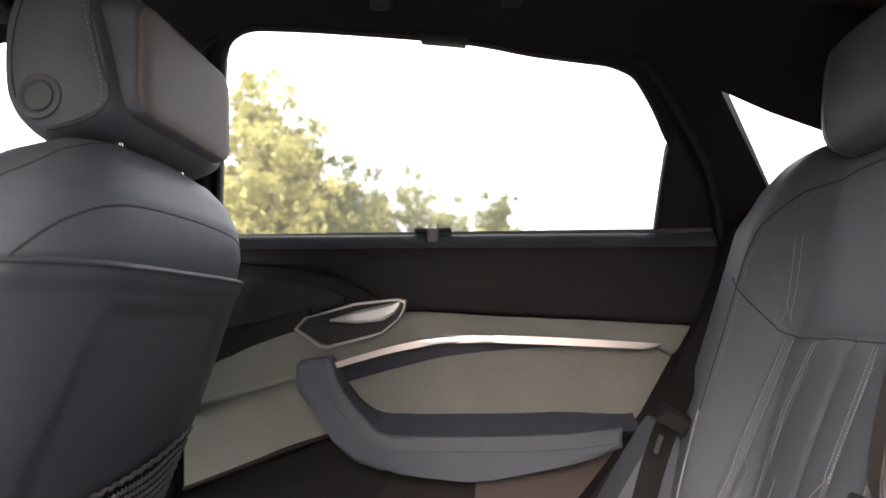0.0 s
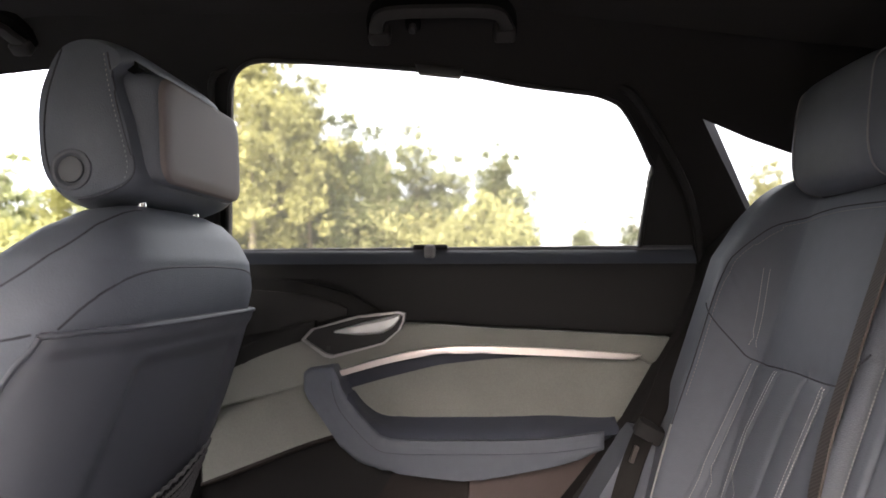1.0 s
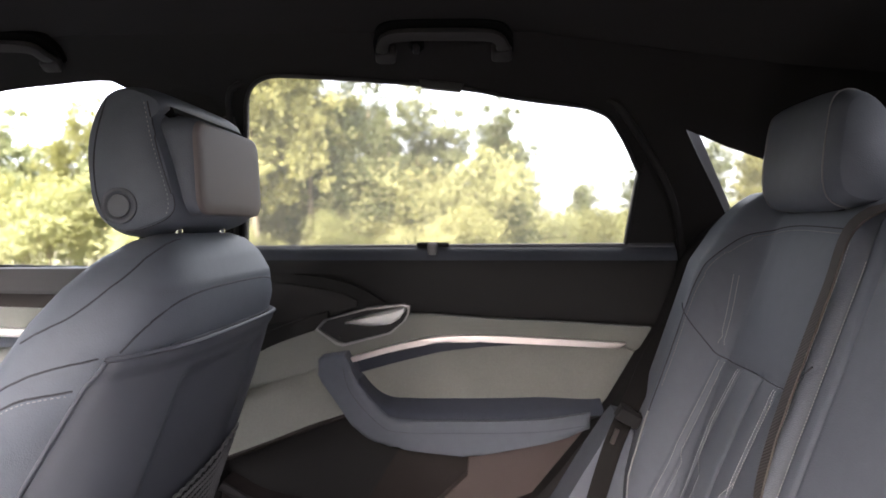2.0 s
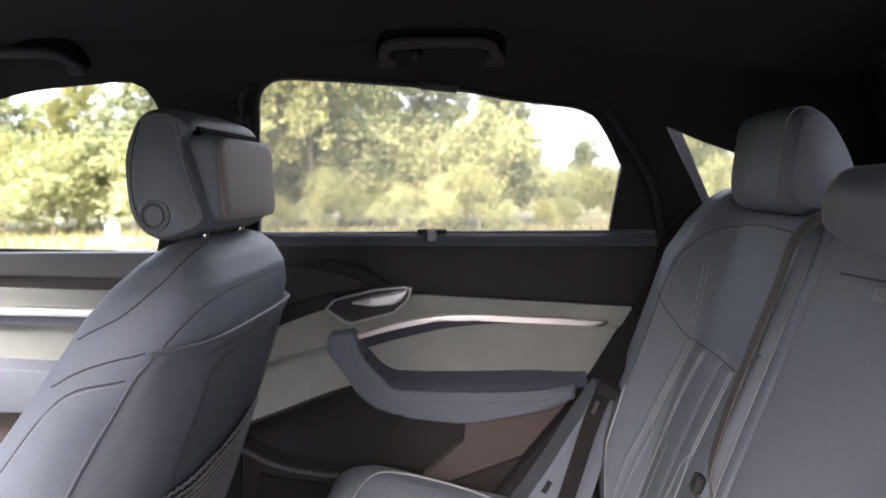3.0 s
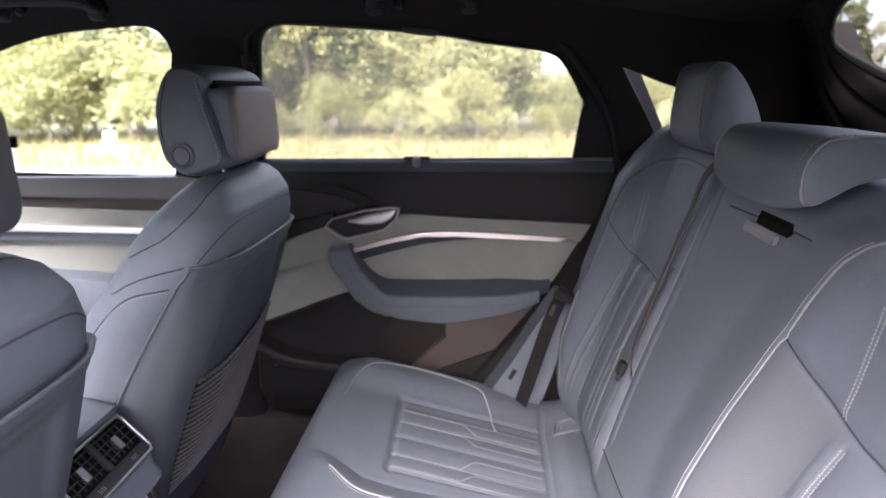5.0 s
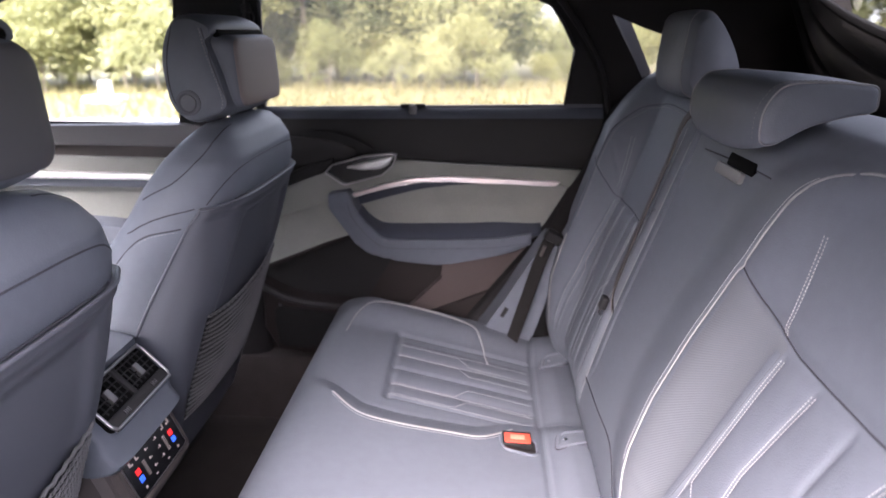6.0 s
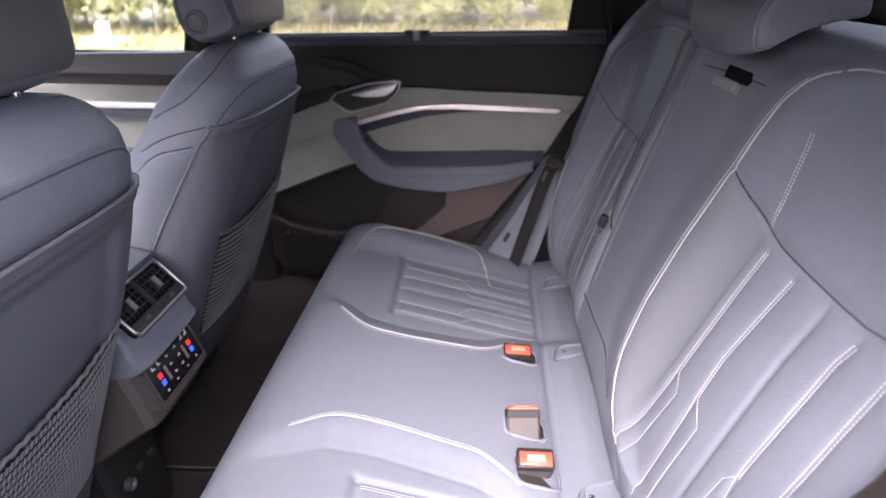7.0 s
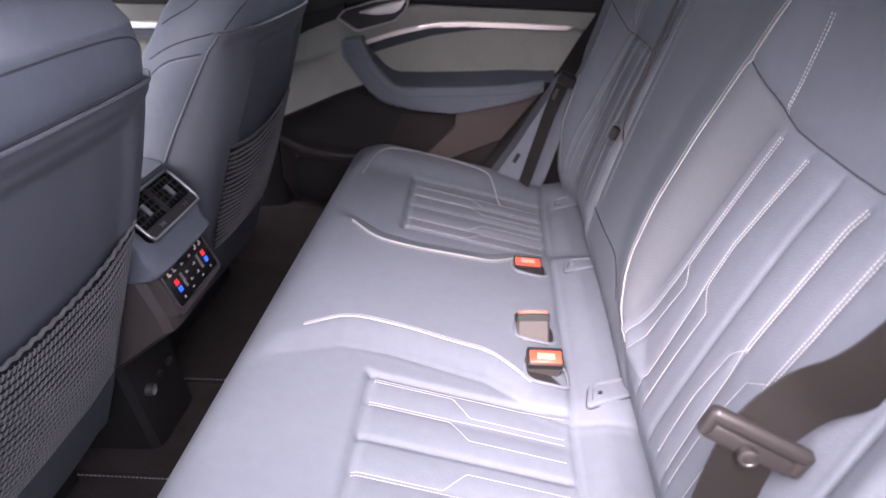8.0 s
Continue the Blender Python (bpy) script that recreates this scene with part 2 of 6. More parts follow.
def brick(c, size, m=None):
    """Verts and faces of a small box with cut corners at c."""
    sx, sy, sz = [s / 2 for s in size]
    k = 0.25 * min(sx, sy, sz)
    ring = lambda z, g: [(sx - g, -sy + k + g, z), (sx - g, sy - k - g, z), (sx - k - g, sy - g, z), (-sx + k + g, sy - g, z), (-sx + g, sy - k - g, z), (-sx + g, -sy + k + g, z), (-sx + k + g, -sy + g, z), (sx - k - g, -sy + g, z)]
    v, f = skin([ring(-sz, k), ring(-sz + k, 0), ring(sz - k, 0), ring(sz, k)])
    if m is not None:
        v = [m @ Vector(p) for p in v]
    return [(p[0] + c[0], p[1] + c[1], p[2] + c[2]) for p in v], f


def thread(pts, normals, step=0.0040, r=0.00060):
    """Single stitches along a line on a surface."""
    p, nn = np.array(pts, float), np.array(normals, float)
    s = np.r_[0, np.cumsum(np.linalg.norm(np.diff(p, axis=0), axis=1))]
    out = []
    for w in np.arange(0, s[-1] - step, step):
        a, b = [np.array([np.interp(w + o, s, p[:, k]) for k in range(3)]) for o in (0, step * 0.72)]
        n = np.array([np.interp(w, s, nn[:, k]) for k in range(3)])
        n /= np.linalg.norm(n)
        d = b - a
        side = np.cross(d, n)
        side *= r / (np.linalg.norm(side) + 1e-12)
        lo, hi = -0.4 * r * n, 0.9 * r * n
        m = (a + b) / 2
        ring = lambda q, f: [q + lo - side * f, q + lo + side * f, q + hi * f + side * f * 0.6, q + hi * f - side * f * 0.6]
        out.append(skin([ring(a, 0.5), ring(m, 1.0), ring(b, 0.5)]))
    return join(out)


def slab(name, outline, y0, y1, mat, parent, label="", bevel=0.004, lean=None, seg=2, plane="xz"):
    """An extruded panel with rounded edges. outline in (x, z), depth along y, the face at y0; lean(x, z) shifts y."""
    bm = bmesh.new()
    lower = [bm.verts.new((x, y0, z)) for x, z in outline]
    f = bm.faces.new(lower)
    r = bmesh.ops.extrude_face_region(bm, geom=[f])
    for v in r["geom"]:
        if isinstance(v, bmesh.types.BMVert):
            v.co.y = y1
    edges = [e for e in bm.edges if all(abs(v.co.y - y0) < 1e-7 for v in e.verts)]
    if bevel:
        bmesh.ops.bevel(bm, geom=edges, offset=bevel, segments=seg, profile=0.5, affect="EDGES", clamp_overlap=True)
    if lean:
        for v in bm.verts:
            v.co.y += lean(v.co.x, v.co.z)
    return part(name, bm, mat, parent, label)


def holed(outer, holes, mapping, thick):
    """A sheet with openings. outer and holes in 2D; mapping(u, v, d) gives the place at depth d."""
    bm = bmesh.new()
    loops = []
    for loop in [outer, *holes]:
        vs = [bm.verts.new((u, v, 0)) for u, v in loop]
        loops.append(vs)
        for i in range(len(vs)):
            bm.edges.new((vs[i], vs[(i + 1) % len(vs)]))
    bmesh.ops.triangle_fill(bm, edges=bm.edges[:], use_beauty=True, normal=(0, 0, 1))
    tris = [[v.co.copy() for v in f.verts] for f in bm.faces]
    bm.free()
    verts, faces = [], []
    for t in tris:
        for d in (0, thick):
            o = len(verts)
            verts += [mapping(c.x, c.y, d) for c in (t if d == 0 else t[::-1])]
            faces.append((o, o + 1, o + 2))
    for loop in [outer, *holes]:
        for i in range(len(loop)):
            a, b = loop[i], loop[(i + 1) % len(loop)]
            o = len(verts)
            verts += [mapping(*a, 0), mapping(*b, 0), mapping(*b, thick), mapping(*a, thick)]
            faces.append((o, o + 1, o + 2, o + 3))
    return verts, faces


def snap(ob, pts, off=0.0006):
    """pts moved onto the nearest place of a mesh, lifted by off."""
    me = ob.data
    tree_ = BVHTree.FromPolygons([v.co for v in me.vertices], [p.vertices for p in me.polygons])
    out = []
    for p in pts:
        place, normal, _, _ = tree_.find_nearest(Vector(p))
        out.append(place + normal * off)
    for _ in range(30):
        out = [out[0]] + [(a + 2 * b + c) / 4 for a, b, c in zip(out, out[1:], out[2:])] + [out[-1]]
    lifted = []
    for p in out:
        place, normal, _, _ = tree_.find_nearest(Vector(p))
        lifted.append(place + normal * off)
    return lifted


def smooth(a, b, x):
    u = min(1, max(0, (x - a) / (b - a)))
    return u * u * (3 - 2 * u)


def rbox(centre, size, r, axes, seg=3):
    """A block with rounded edges in its own axes."""
    bm = bmesh.new()
    bmesh.ops.create_cube(bm, size=1.0, matrix=Matrix.Diagonal((*size, 1)))
    bmesh.ops.bevel(bm, geom=bm.edges[:], offset=r, segments=seg, affect="EDGES", profile=0.5)
    v = [tuple(Vector(centre) + axes @ p.co) for p in bm.verts]
    bm.verts.index_update()
    f = [tuple(p.index for p in q.verts) for q in bm.faces]
    bm.free()
    return v, f


def rounded(cx, cy, w, h, r, n=5):
    """A rounded rectangle in 2D."""
    out = []
    for sx, sy, a0 in ((1, 1, 0), (-1, 1, 90), (-1, -1, 180), (1, -1, 270)):
        for k in range(n + 1):
            a = radians(a0 + 90 * k / n)
            out.append((cx + sx * (w / 2 - r) + r * math.cos(a), cy + sy * (h / 2 - r) + r * math.sin(a)))
    return out


# ---- cabin shell ----
def side_y(z):
    """Inner face of the right body side: upright below the sill, leaning in above."""
    d = max(0.0, z - 0.842)
    return 1.110 - 0.29 * d - 0.70 * d * d


def right(u, v, d):
    k = smooth(0.85, 1.05, v)
    return (u, side_y(v) + d * (1 - 0.35 * k), v + 0.8 * d * k)


def left(u, v, d):
    k = smooth(0.85, 1.05, v)
    return (u, 2 * YC - side_y(v) - d * (1 - 0.35 * k), v + 0.8 * d * k)


REAR_WIN = curve([(-0.462, 0.842), (-0.443, 0.955), (-0.420, 1.060), (-0.407, 1.107), (-0.390, 1.130), (-0.362, 1.142), (-0.325, 1.143), (-0.220, 1.137), (-0.030, 1.121),
                  (0.080, 1.103), (0.190, 1.089), (0.215, 1.082), (0.238, 1.070), (0.270, 1.029), (0.299, 0.977), (0.299, 0.970), (0.287, 0.842)], 60)
FRONT_WIN = curve([(-0.690, 0.800), (-0.655, 0.960), (-0.625, 1.060), (-0.612, 1.093), (-0.622, 1.127), (-0.650, 1.141), (-0.745, 1.137), (-0.885, 1.123),
                   (-1.050, 1.080), (-1.250, 1.000), (-1.450, 0.890), (-1.560, 0.815)], 60)
QUARTER = [(0.372, 1.052), (0.450, 1.022), (0.550, 0.990), (0.640, 0.960), (0.680, 0.940), (0.690, 0.915), (0.670, 0.890), (0.482, 0.880), (0.440, 0.950), (0.406, 1.001)]

# upper body side with its three openings (the sill line is the lower edge)
outer = [(-1.75, 0.70), (-1.75, 0.80), (-1.45, 1.00), (-1.05, 1.175), (-0.70, 1.225), (0.10, 1.215), (0.50, 1.170), (0.70, 1.150), (0.78, 1.060), (0.84, 0.970), (0.95, 0.900), (0.95, 0.70),
         (0.36, 0.70), (0.36, 0.8385), (-0.50, 0.8385), (-0.52, 0.70), (-0.66, 0.70), (-0.66, 0.796), (-1.60, 0.796), (-1.60, 0.70)]
v, f = holed(outer, [REAR_WIN, FRONT_WIN, QUARTER], right, 0.022)
wall_right = make("wall_right", v, f, PILLAR, smooth=False)
tagged(wall_right, "black cloth-covered pillars and window surrounds of the cabin side", "car pillar", kind="structure")
# rear edge of this unseen opening is drawn forward to shade the near backrest
door_way = [(-0.500, 0.12), (-0.470, 0.60), (-0.455, 0.90), (-0.43, 1.08), (-0.37, 1.135), (-0.03, 1.12), (0.19, 1.09), (0.26, 1.03), (0.33, 0.86), (0.32, 0.70), (0.21, 0.45), (0.12, 0.30), (0.05, 0.12)]
outer_l = [(-1.75, 0.05), (-1.75, 0.80), (-1.45, 1.00), (-1.05, 1.175), (-0.70, 1.225), (0.10, 1.215), (0.50, 1.170), (0.70, 1.150), (0.78, 1.060), (0.84, 0.970), (0.95, 0.900), (0.95, 0.05)]
v, f = holed(outer_l, [door_way, FRONT_WIN, QUARTER], left, 0.022)
tagged(make("wall_left", v, f, PILLAR, smooth=False), "black pillars and open rear doorway of the cabin side", "car pillar", kind="structure")

# lower body side behind the doors
v, f = holed([(-1.75, -0.05), (-1.75, 0.70), (0.95, 0.70), (0.95, -0.05)], [], lambda u, w, d: (u, 1.165 + d, w), 0.03)
tagged(make("wall_right_lower", v, f, BLACK, smooth=False), "black inner body side behind the doors", "car body", kind="structure")


def roof_z(x, y):
    """Headliner: arched across, falling to front and rear."""
    k = abs(y - YC) / 0.585
    edge = float(np.interp(x, [-1.9, -1.45, -1.05, -0.70, 0.10, 0.50, 0.90], [0.72, 1.00, 1.160, 1.205, 1.198, 1.140, 1.10]))
    crown = float(np.interp(x, [-1.9, -1.2, -0.70, 0.10, 0.50, 0.90], [0.10, 0.07, 0.060, 0.060, 0.07, 0.08]))
    return edge + crown * (1 - k ** 3.2)


rows_y = np.linspace(YC - 0.585, YC + 0.585, 41)
cols_x = np.linspace(-1.18, 0.66, 60)
rings = [[(x, y, roof_z(x, y)) for y in rows_y] for x in cols_x]
v, f = skin(rings, closed=False)
n0 = len(v)
v2 = [(x, y, z + 0.03) for x, y, z in v]
ceiling = make("ceiling", v + v2, f + [tuple(i + n0 for i in g[::-1]) for g in f], CLOTH)
tagged(ceiling, "black cloth headliner of the car", "headliner", kind="structure")

# windscreen and rear glass as sheets, with the trim that closes the cabin
def sheet(name, a, b, nx, mat, label, category, parent=None, kind="structure"):
    """A sheet between two edge curves a and b."""
    rr = [[tuple(np.array(p) * (1 - t) + np.array(q) * t) for p, q in zip(a, b)] for t in np.linspace(0, 1, nx)]
    vv, ff = skin(rr, closed=False)
    ob = make(name, vv, ff, mat, parent)
    return tagged(ob, label, category, kind=kind)


ys = np.linspace(YC - 0.66, YC + 0.66, 31)
arch = lambda y: 1 - (abs(y - YC) / 0.66) ** 2
top_edge = [(-1.18, y, roof_z(-1.18, y)) for y in ys]
low_edge = [(-1.95 - 0.10 * arch(y), y, 0.80) for y in ys]
sheet("windscreen", top_edge, low_edge, 6, GLASS, "clear curved windscreen glass", "windscreen")
dash = [(-1.95, 0.80), (-1.70, 0.83), (-1.50, 0.80), (-1.45, 0.70), (-1.55, 0.45), (-1.80, 0.10), (-2.15, 0.10), (-2.20, 0.78)]
v, f = skin([[(x, y, z) for x, z in curve(dash, 40, True)] for y in np.linspace(YC - 0.76, YC + 0.76, 9)])
tagged(make("dashboard", v, f, BLACK), "black soft-touch dashboard under the windscreen", "dashboard", kind="structure")

# tailgate: rear glass with its frame, sloping behind the rear seat
def glass_at(k, h):
    """A place on the rear glass: k across from -1 to 1, h from -1 at the lower edge to 1 at the top."""
    y = YC + 0.515 * k
    low = np.array((0.755 - 0.02 * k * k, y, 0.980 + 0.090 * k * k))
    top = np.array((0.65 + 0.06 * k ** 4, y, roof_z(0.62, y) - 0.028))
    return low + (top - low) * (h + 1) / 2


def rounded_loop(scale, n=120):
    out = []
    for a in np.linspace(0, 2 * math.pi, n, endpoint=False):
        c, d = math.cos(a), math.sin(a)
        out.append(glass_at(scale * math.copysign(abs(c) ** 0.45, c), scale * math.copysign(abs(d) ** 0.45, d)))
    return out


v, f = skin([rounded_loop(k) for k in (1.0, 0.8, 0.6, 0.4, 0.2, 0.02)], caps=False)
f = [g[::-1] for g in f]
tagged(make("rear_window", v, f, REARGLASS), "sloping rear window glass of the tailgate", "rear window", kind="structure")
tail = thing("tailgate_trim", (0.95, YC, 0.7), "dark grey tailgate trim round the rear window", "tailgate trim", kind="structure")
TRIM = material("dark_grey_trim", (0.024, 0.0225, 0.0225), 0.65, grain=700)
glass_loop = np.array(rounded_loop(1.0))
glass_mid = glass_loop.mean(axis=0)


def lining(wide, inward):
    """The rim of the rear window moved outwards in its plane and drawn into the cabin, held below the roof."""
    out = []
    for p in glass_loop:
        r = p - glass_mid
        d = np.array((r[0] / 0.0169, r[1] / 0.31, r[2] / 0.0169))
        d = d / np.linalg.norm(d)
        q = p + d * wide * (1 - 0.25 * abs(d[1])) + np.array((-0.86, 0, -0.51)) * inward
        q[1] = YC + max(-0.75, min(0.75, q[1] - YC))
        q[2] = min(q[2], roof_z(min(q[0], 0.62), max(YC - 0.58, min(YC + 0.58, q[1]))) + 0.012)
        out.append(tuple(q))
    return out


def lining_part(name, stages, mat):
    v, f = skin([lining(w, d) for w, d in stages], caps=False)
    make(name, v, f, mat, tail, sharp=50)


lining_part("seal", ((-0.004, -0.004), (0.002, 0.004), (0.007, 0.006), (0.010, 0.002)), RUBBER)
lining_part("upper_trim", ((0.008, -0.002), (0.011, 0.007), (0.028, 0.013), (0.056, 0.020), (0.063, 0.017), (0.064, 0.008)), TRIM)
lining_part("lower_trim", ((0.064, 0.006), (0.067, 0.020), (0.076, 0.026), (0.105, 0.034), (0.132, 0.040), (0.139, 0.036), (0.141, 0.016)), TRIM)
lining_part("skirt", ((0.141, 0.014), (0.147, 0.044), (0.160, 0.052), (0.22, 0.056), (0.32, 0.030), (0.48, -0.02)), PILLAR)
for sgn in (1, -1):
    sheet("boot_side", [(0.56, YC + sgn * 0.742, 0.92), (1.07, YC + sgn * 0.742, 0.92)], [(0.56, YC + sgn * 0.742, 0.05), (1.07, YC + sgn * 0.742, 0.05)], 2, PILLAR, "", "", tail, "")
# outer roof skin
v, f = skin([[(x, y, roof_z(x, YC + (y - YC) * 0.82) + 0.045 - 0.05 * smooth(0.60, 0.70, abs(y - YC))) for y in np.linspace(YC - 0.70, YC + 0.70, 41)] for x in np.linspace(-1.20, 0.60, 40)], closed=False)
tagged(make("roof_panel", v, f, BLACK), "dark outer roof panel of the car", "car roof", kind="structure")

# floor of the cabin with its low tunnel and door sills
def floor_z(x, y):
    return 0.020 * smooth(0.16, 0.10, abs(y - YC)) + 0.16 * smooth(0.66, 0.735, abs(y - YC)) + 0.10 * smooth(-0.95, -1.5, x)


v, f = skin([[(x, y, floor_z(x, y)) for y in np.linspace(YC - 0.80, YC + 0.83, 90)] for x in np.linspace(-1.9, 1.1, 60)], closed=False)
tagged(make("floor", v, f, CARPET), "dark brown-black carpeted cabin floor", "car floor", kind="structure")
v, f = skin([[(x, y, z - 0.06) for x, y, z in r] for r in [[(x, y, 0.0) for y in (YC - 0.82, YC + 0.85)] for x in (-2.2, 1.2)]], closed=False)
tagged(make("floor_pan", v, f, BLACK, smooth=False), "black underside of the cabin floor", "car floor", kind="structure")
v, f = holed([(YC - 0.80, -0.05), (YC + 0.83, -0.05), (YC + 0.83, 0.90), (YC - 0.80, 0.90)], [], lambda u, w, d: (1.06 + d, u, w), 0.03)
tagged(make("wall_rear", v, f, BLACK, smooth=False), "black lining behind the rear seat", "car body", kind="structure")
sill = [(1.045, 0.02), (1.040, 0.10), (1.055, 0.135), (1.10, 0.15), (1.16, 0.15), (1.16, 0.0)]
v, f = skin([[(x, y, z) for y, z in sill] for x in np.linspace(-0.62, 0.20, 9)])
tagged(make("door_sill", v, f, DARKBROWN), "dark brown plastic door sill cover", "door sill", kind="structure")
for nm, xs_, ys_ in (("floor_mat", (-0.86, -0.33), (0.47, 1.02)), ("floor_mat", (-0.86, -0.33), (-0.35, 0.20))):
    cx, cy = sum(xs_) / 2, sum(ys_) / 2
    mat_root = thing(nm, (cx, cy, 0.0), "dark carpet foot mat with a sewn edge", "floor mat", "rear foot mats")
    o = rounded(cx, cy, xs_[1] - xs_[0], ys_[1] - ys_[0], 0.05, 8)
    bm = bmesh.new()
    fc = bm.faces.new([bm.verts.new((x, y, 0.003)) for x, y in o])
    ex = bmesh.ops.extrude_face_region(bm, geom=[fc])
    for e in ex["geom"]:
        if isinstance(e, bmesh.types.BMVert):
            e.co.z = 0.010
    part("pad", bm, CARPET, mat_root)
    v, f = tube([(x, y, 0.0095) for x, y in o + o[:1]], 0.0035)
    make("edging", v, f, DARKBROWN, mat_root)
    pts = [(cx + (x - cx) * 0.975, cy + (y - cy) * 0.975, 0.0115) for x, y in curve(o, 200, True)]
    v, f = thread(pts, [(0, 0, 1)] * len(pts), 0.008, 0.0009)
    make("stitching", v, f, THREAD, mat_root)


# ---- windows ----
def pane(name, outline, mapping, mat, label, depth=0.012):
    bm = bmesh.new()
    vs = [bm.verts.new(mapping(u, w, depth)) for u, w in outline]
    bm.faces.new(vs)
    bmesh.ops.triangulate(bm, faces=bm.faces)
    ob = part(name, bm, mat)
    return tagged(ob, label, "car window", kind="structure")


rim = lambda loop, s: [tuple(np.mean(loop, axis=0) + (np.array(p) - np.mean(loop, axis=0)) * s) for p in loop]
pane("window_1", rim(REAR_WIN, 1.01), right, TINTED, "tinted rear door window, shut")
pane("window_2", rim(FRONT_WIN, 1.01), right, GLASS, "clear front door window, shut")
pane("window_3", [(0.39, 1.11), (0.535, 0.86), (0.84, 0.86), (0.80, 1.00), (0.62, 1.09)], lambda u, w, d: (u, 1.105 + 0.36 * (1.05 - w), w), TINTED, "small tinted quarter window behind the rear door")
pane("window_5", rim(FRONT_WIN, 1.01), left, GLASS, "clear front door window, shut")
# unseen pane, tinted darker than its twin to dim the rear headrests
pane("window_4", rim(QUARTER, 1.01), left, DARKGLASS, "small tinted quarter window behind the rear door")


# the open rear door on the near side: a plain leaf hinged at the middle pillar
hinge, swing = Vector((-0.50, 2 * YC - 1.13, 0.0)), Euler((0, 0, radians(-54))).to_matrix()


def leaf(u, v, d):
    p = Vector((u + 0.50, 1.11 - side_y(v) - d, v))
    return tuple(hinge + swing @ p)


v, f = holed([(-0.49, 0.12), (-0.49, 0.84), (-0.47, 1.10), (-0.40, 1.17), (0.10, 1.15), (0.25, 1.10), (0.37, 0.85), (0.36, 0.70), (0.24, 0.45), (0.06, 0.12)], [REAR_WIN], leaf, 0.06)
tagged(make("door_left", v, f, BLACK, smooth=False), "open rear car door with a tinted window", "car door", kind="structure")
pane("window_6", rim(REAR_WIN, 1.01), leaf, TINTED, "tinted window of the open rear door")


# ---- right rear door ----
def door_frames():
    """Seals and frame strips of the upper rear door."""
    root = thing("door_frame_trim", (-0.1, 1.09, 0.84), "black rubber seals and window frame of the rear door", "door frame", kind="structure")
    p = [(x, side_y(z) - 0.004, z) for x, z in curve(REAR_WIN, 120)]
    v, f = tube(p, 0.004)
    make("window_seal", v, f, RUBBER, root)
    run = [(0.222, 1.108), (0.232, 1.101), (0.255, 1.082), (0.308, 1.019), (0.345, 0.965), (0.370, 0.915), (0.388, 0.850), (0.392, 0.800), (0.388, 0.740), (0.365, 0.660)]
    p = [(x, side_y(z) - 0.010 + 0.020 * smooth(0.255, 0.222, x), z) for x, z in curve(run, 70)]
    v, f = tube(p, 0.0075)
    make("door_seal", v, f, BLACK, root)
    run = [(-0.472, 0.86), (-0.458, 0.98), (-0.444, 1.064), (-0.434, 1.112), (-0.418, 1.130), (-0.400, 1.140)]
    p = [(x, side_y(z) - 0.014 + 0.024 * smooth(-0.43, -0.40, x), z) for x, z in curve(run, 50)]
    v, f = tube(p, 0.006)
    make("pillar_seal", v, f, BLACK, root)
    tri = [(0.302, 0.975), (0.3065, 1.000), (0.352, 0.930), (0.374, 0.870), (0.376, 0.846), (0.293, 0.846)]
    bm = bmesh.new()
    bm.faces.new([bm.verts.new((x, side_y(z) - 0.003, z)) for x, z in tri])
    part("corner_panel", bm, BLACK, root)
    # sun blind catch at the top and blind pull at the sill
    o = [(-0.098, 1.136), (-0.019, 1.127), (-0.026, 1.114), (-0.092, 1.122)]
    slab("blind_catch", o, side_y(1.13) - 0.008, side_y(1.13) + 0.01, RUBBER, root, bevel=0.003)
    return root


door_frames()


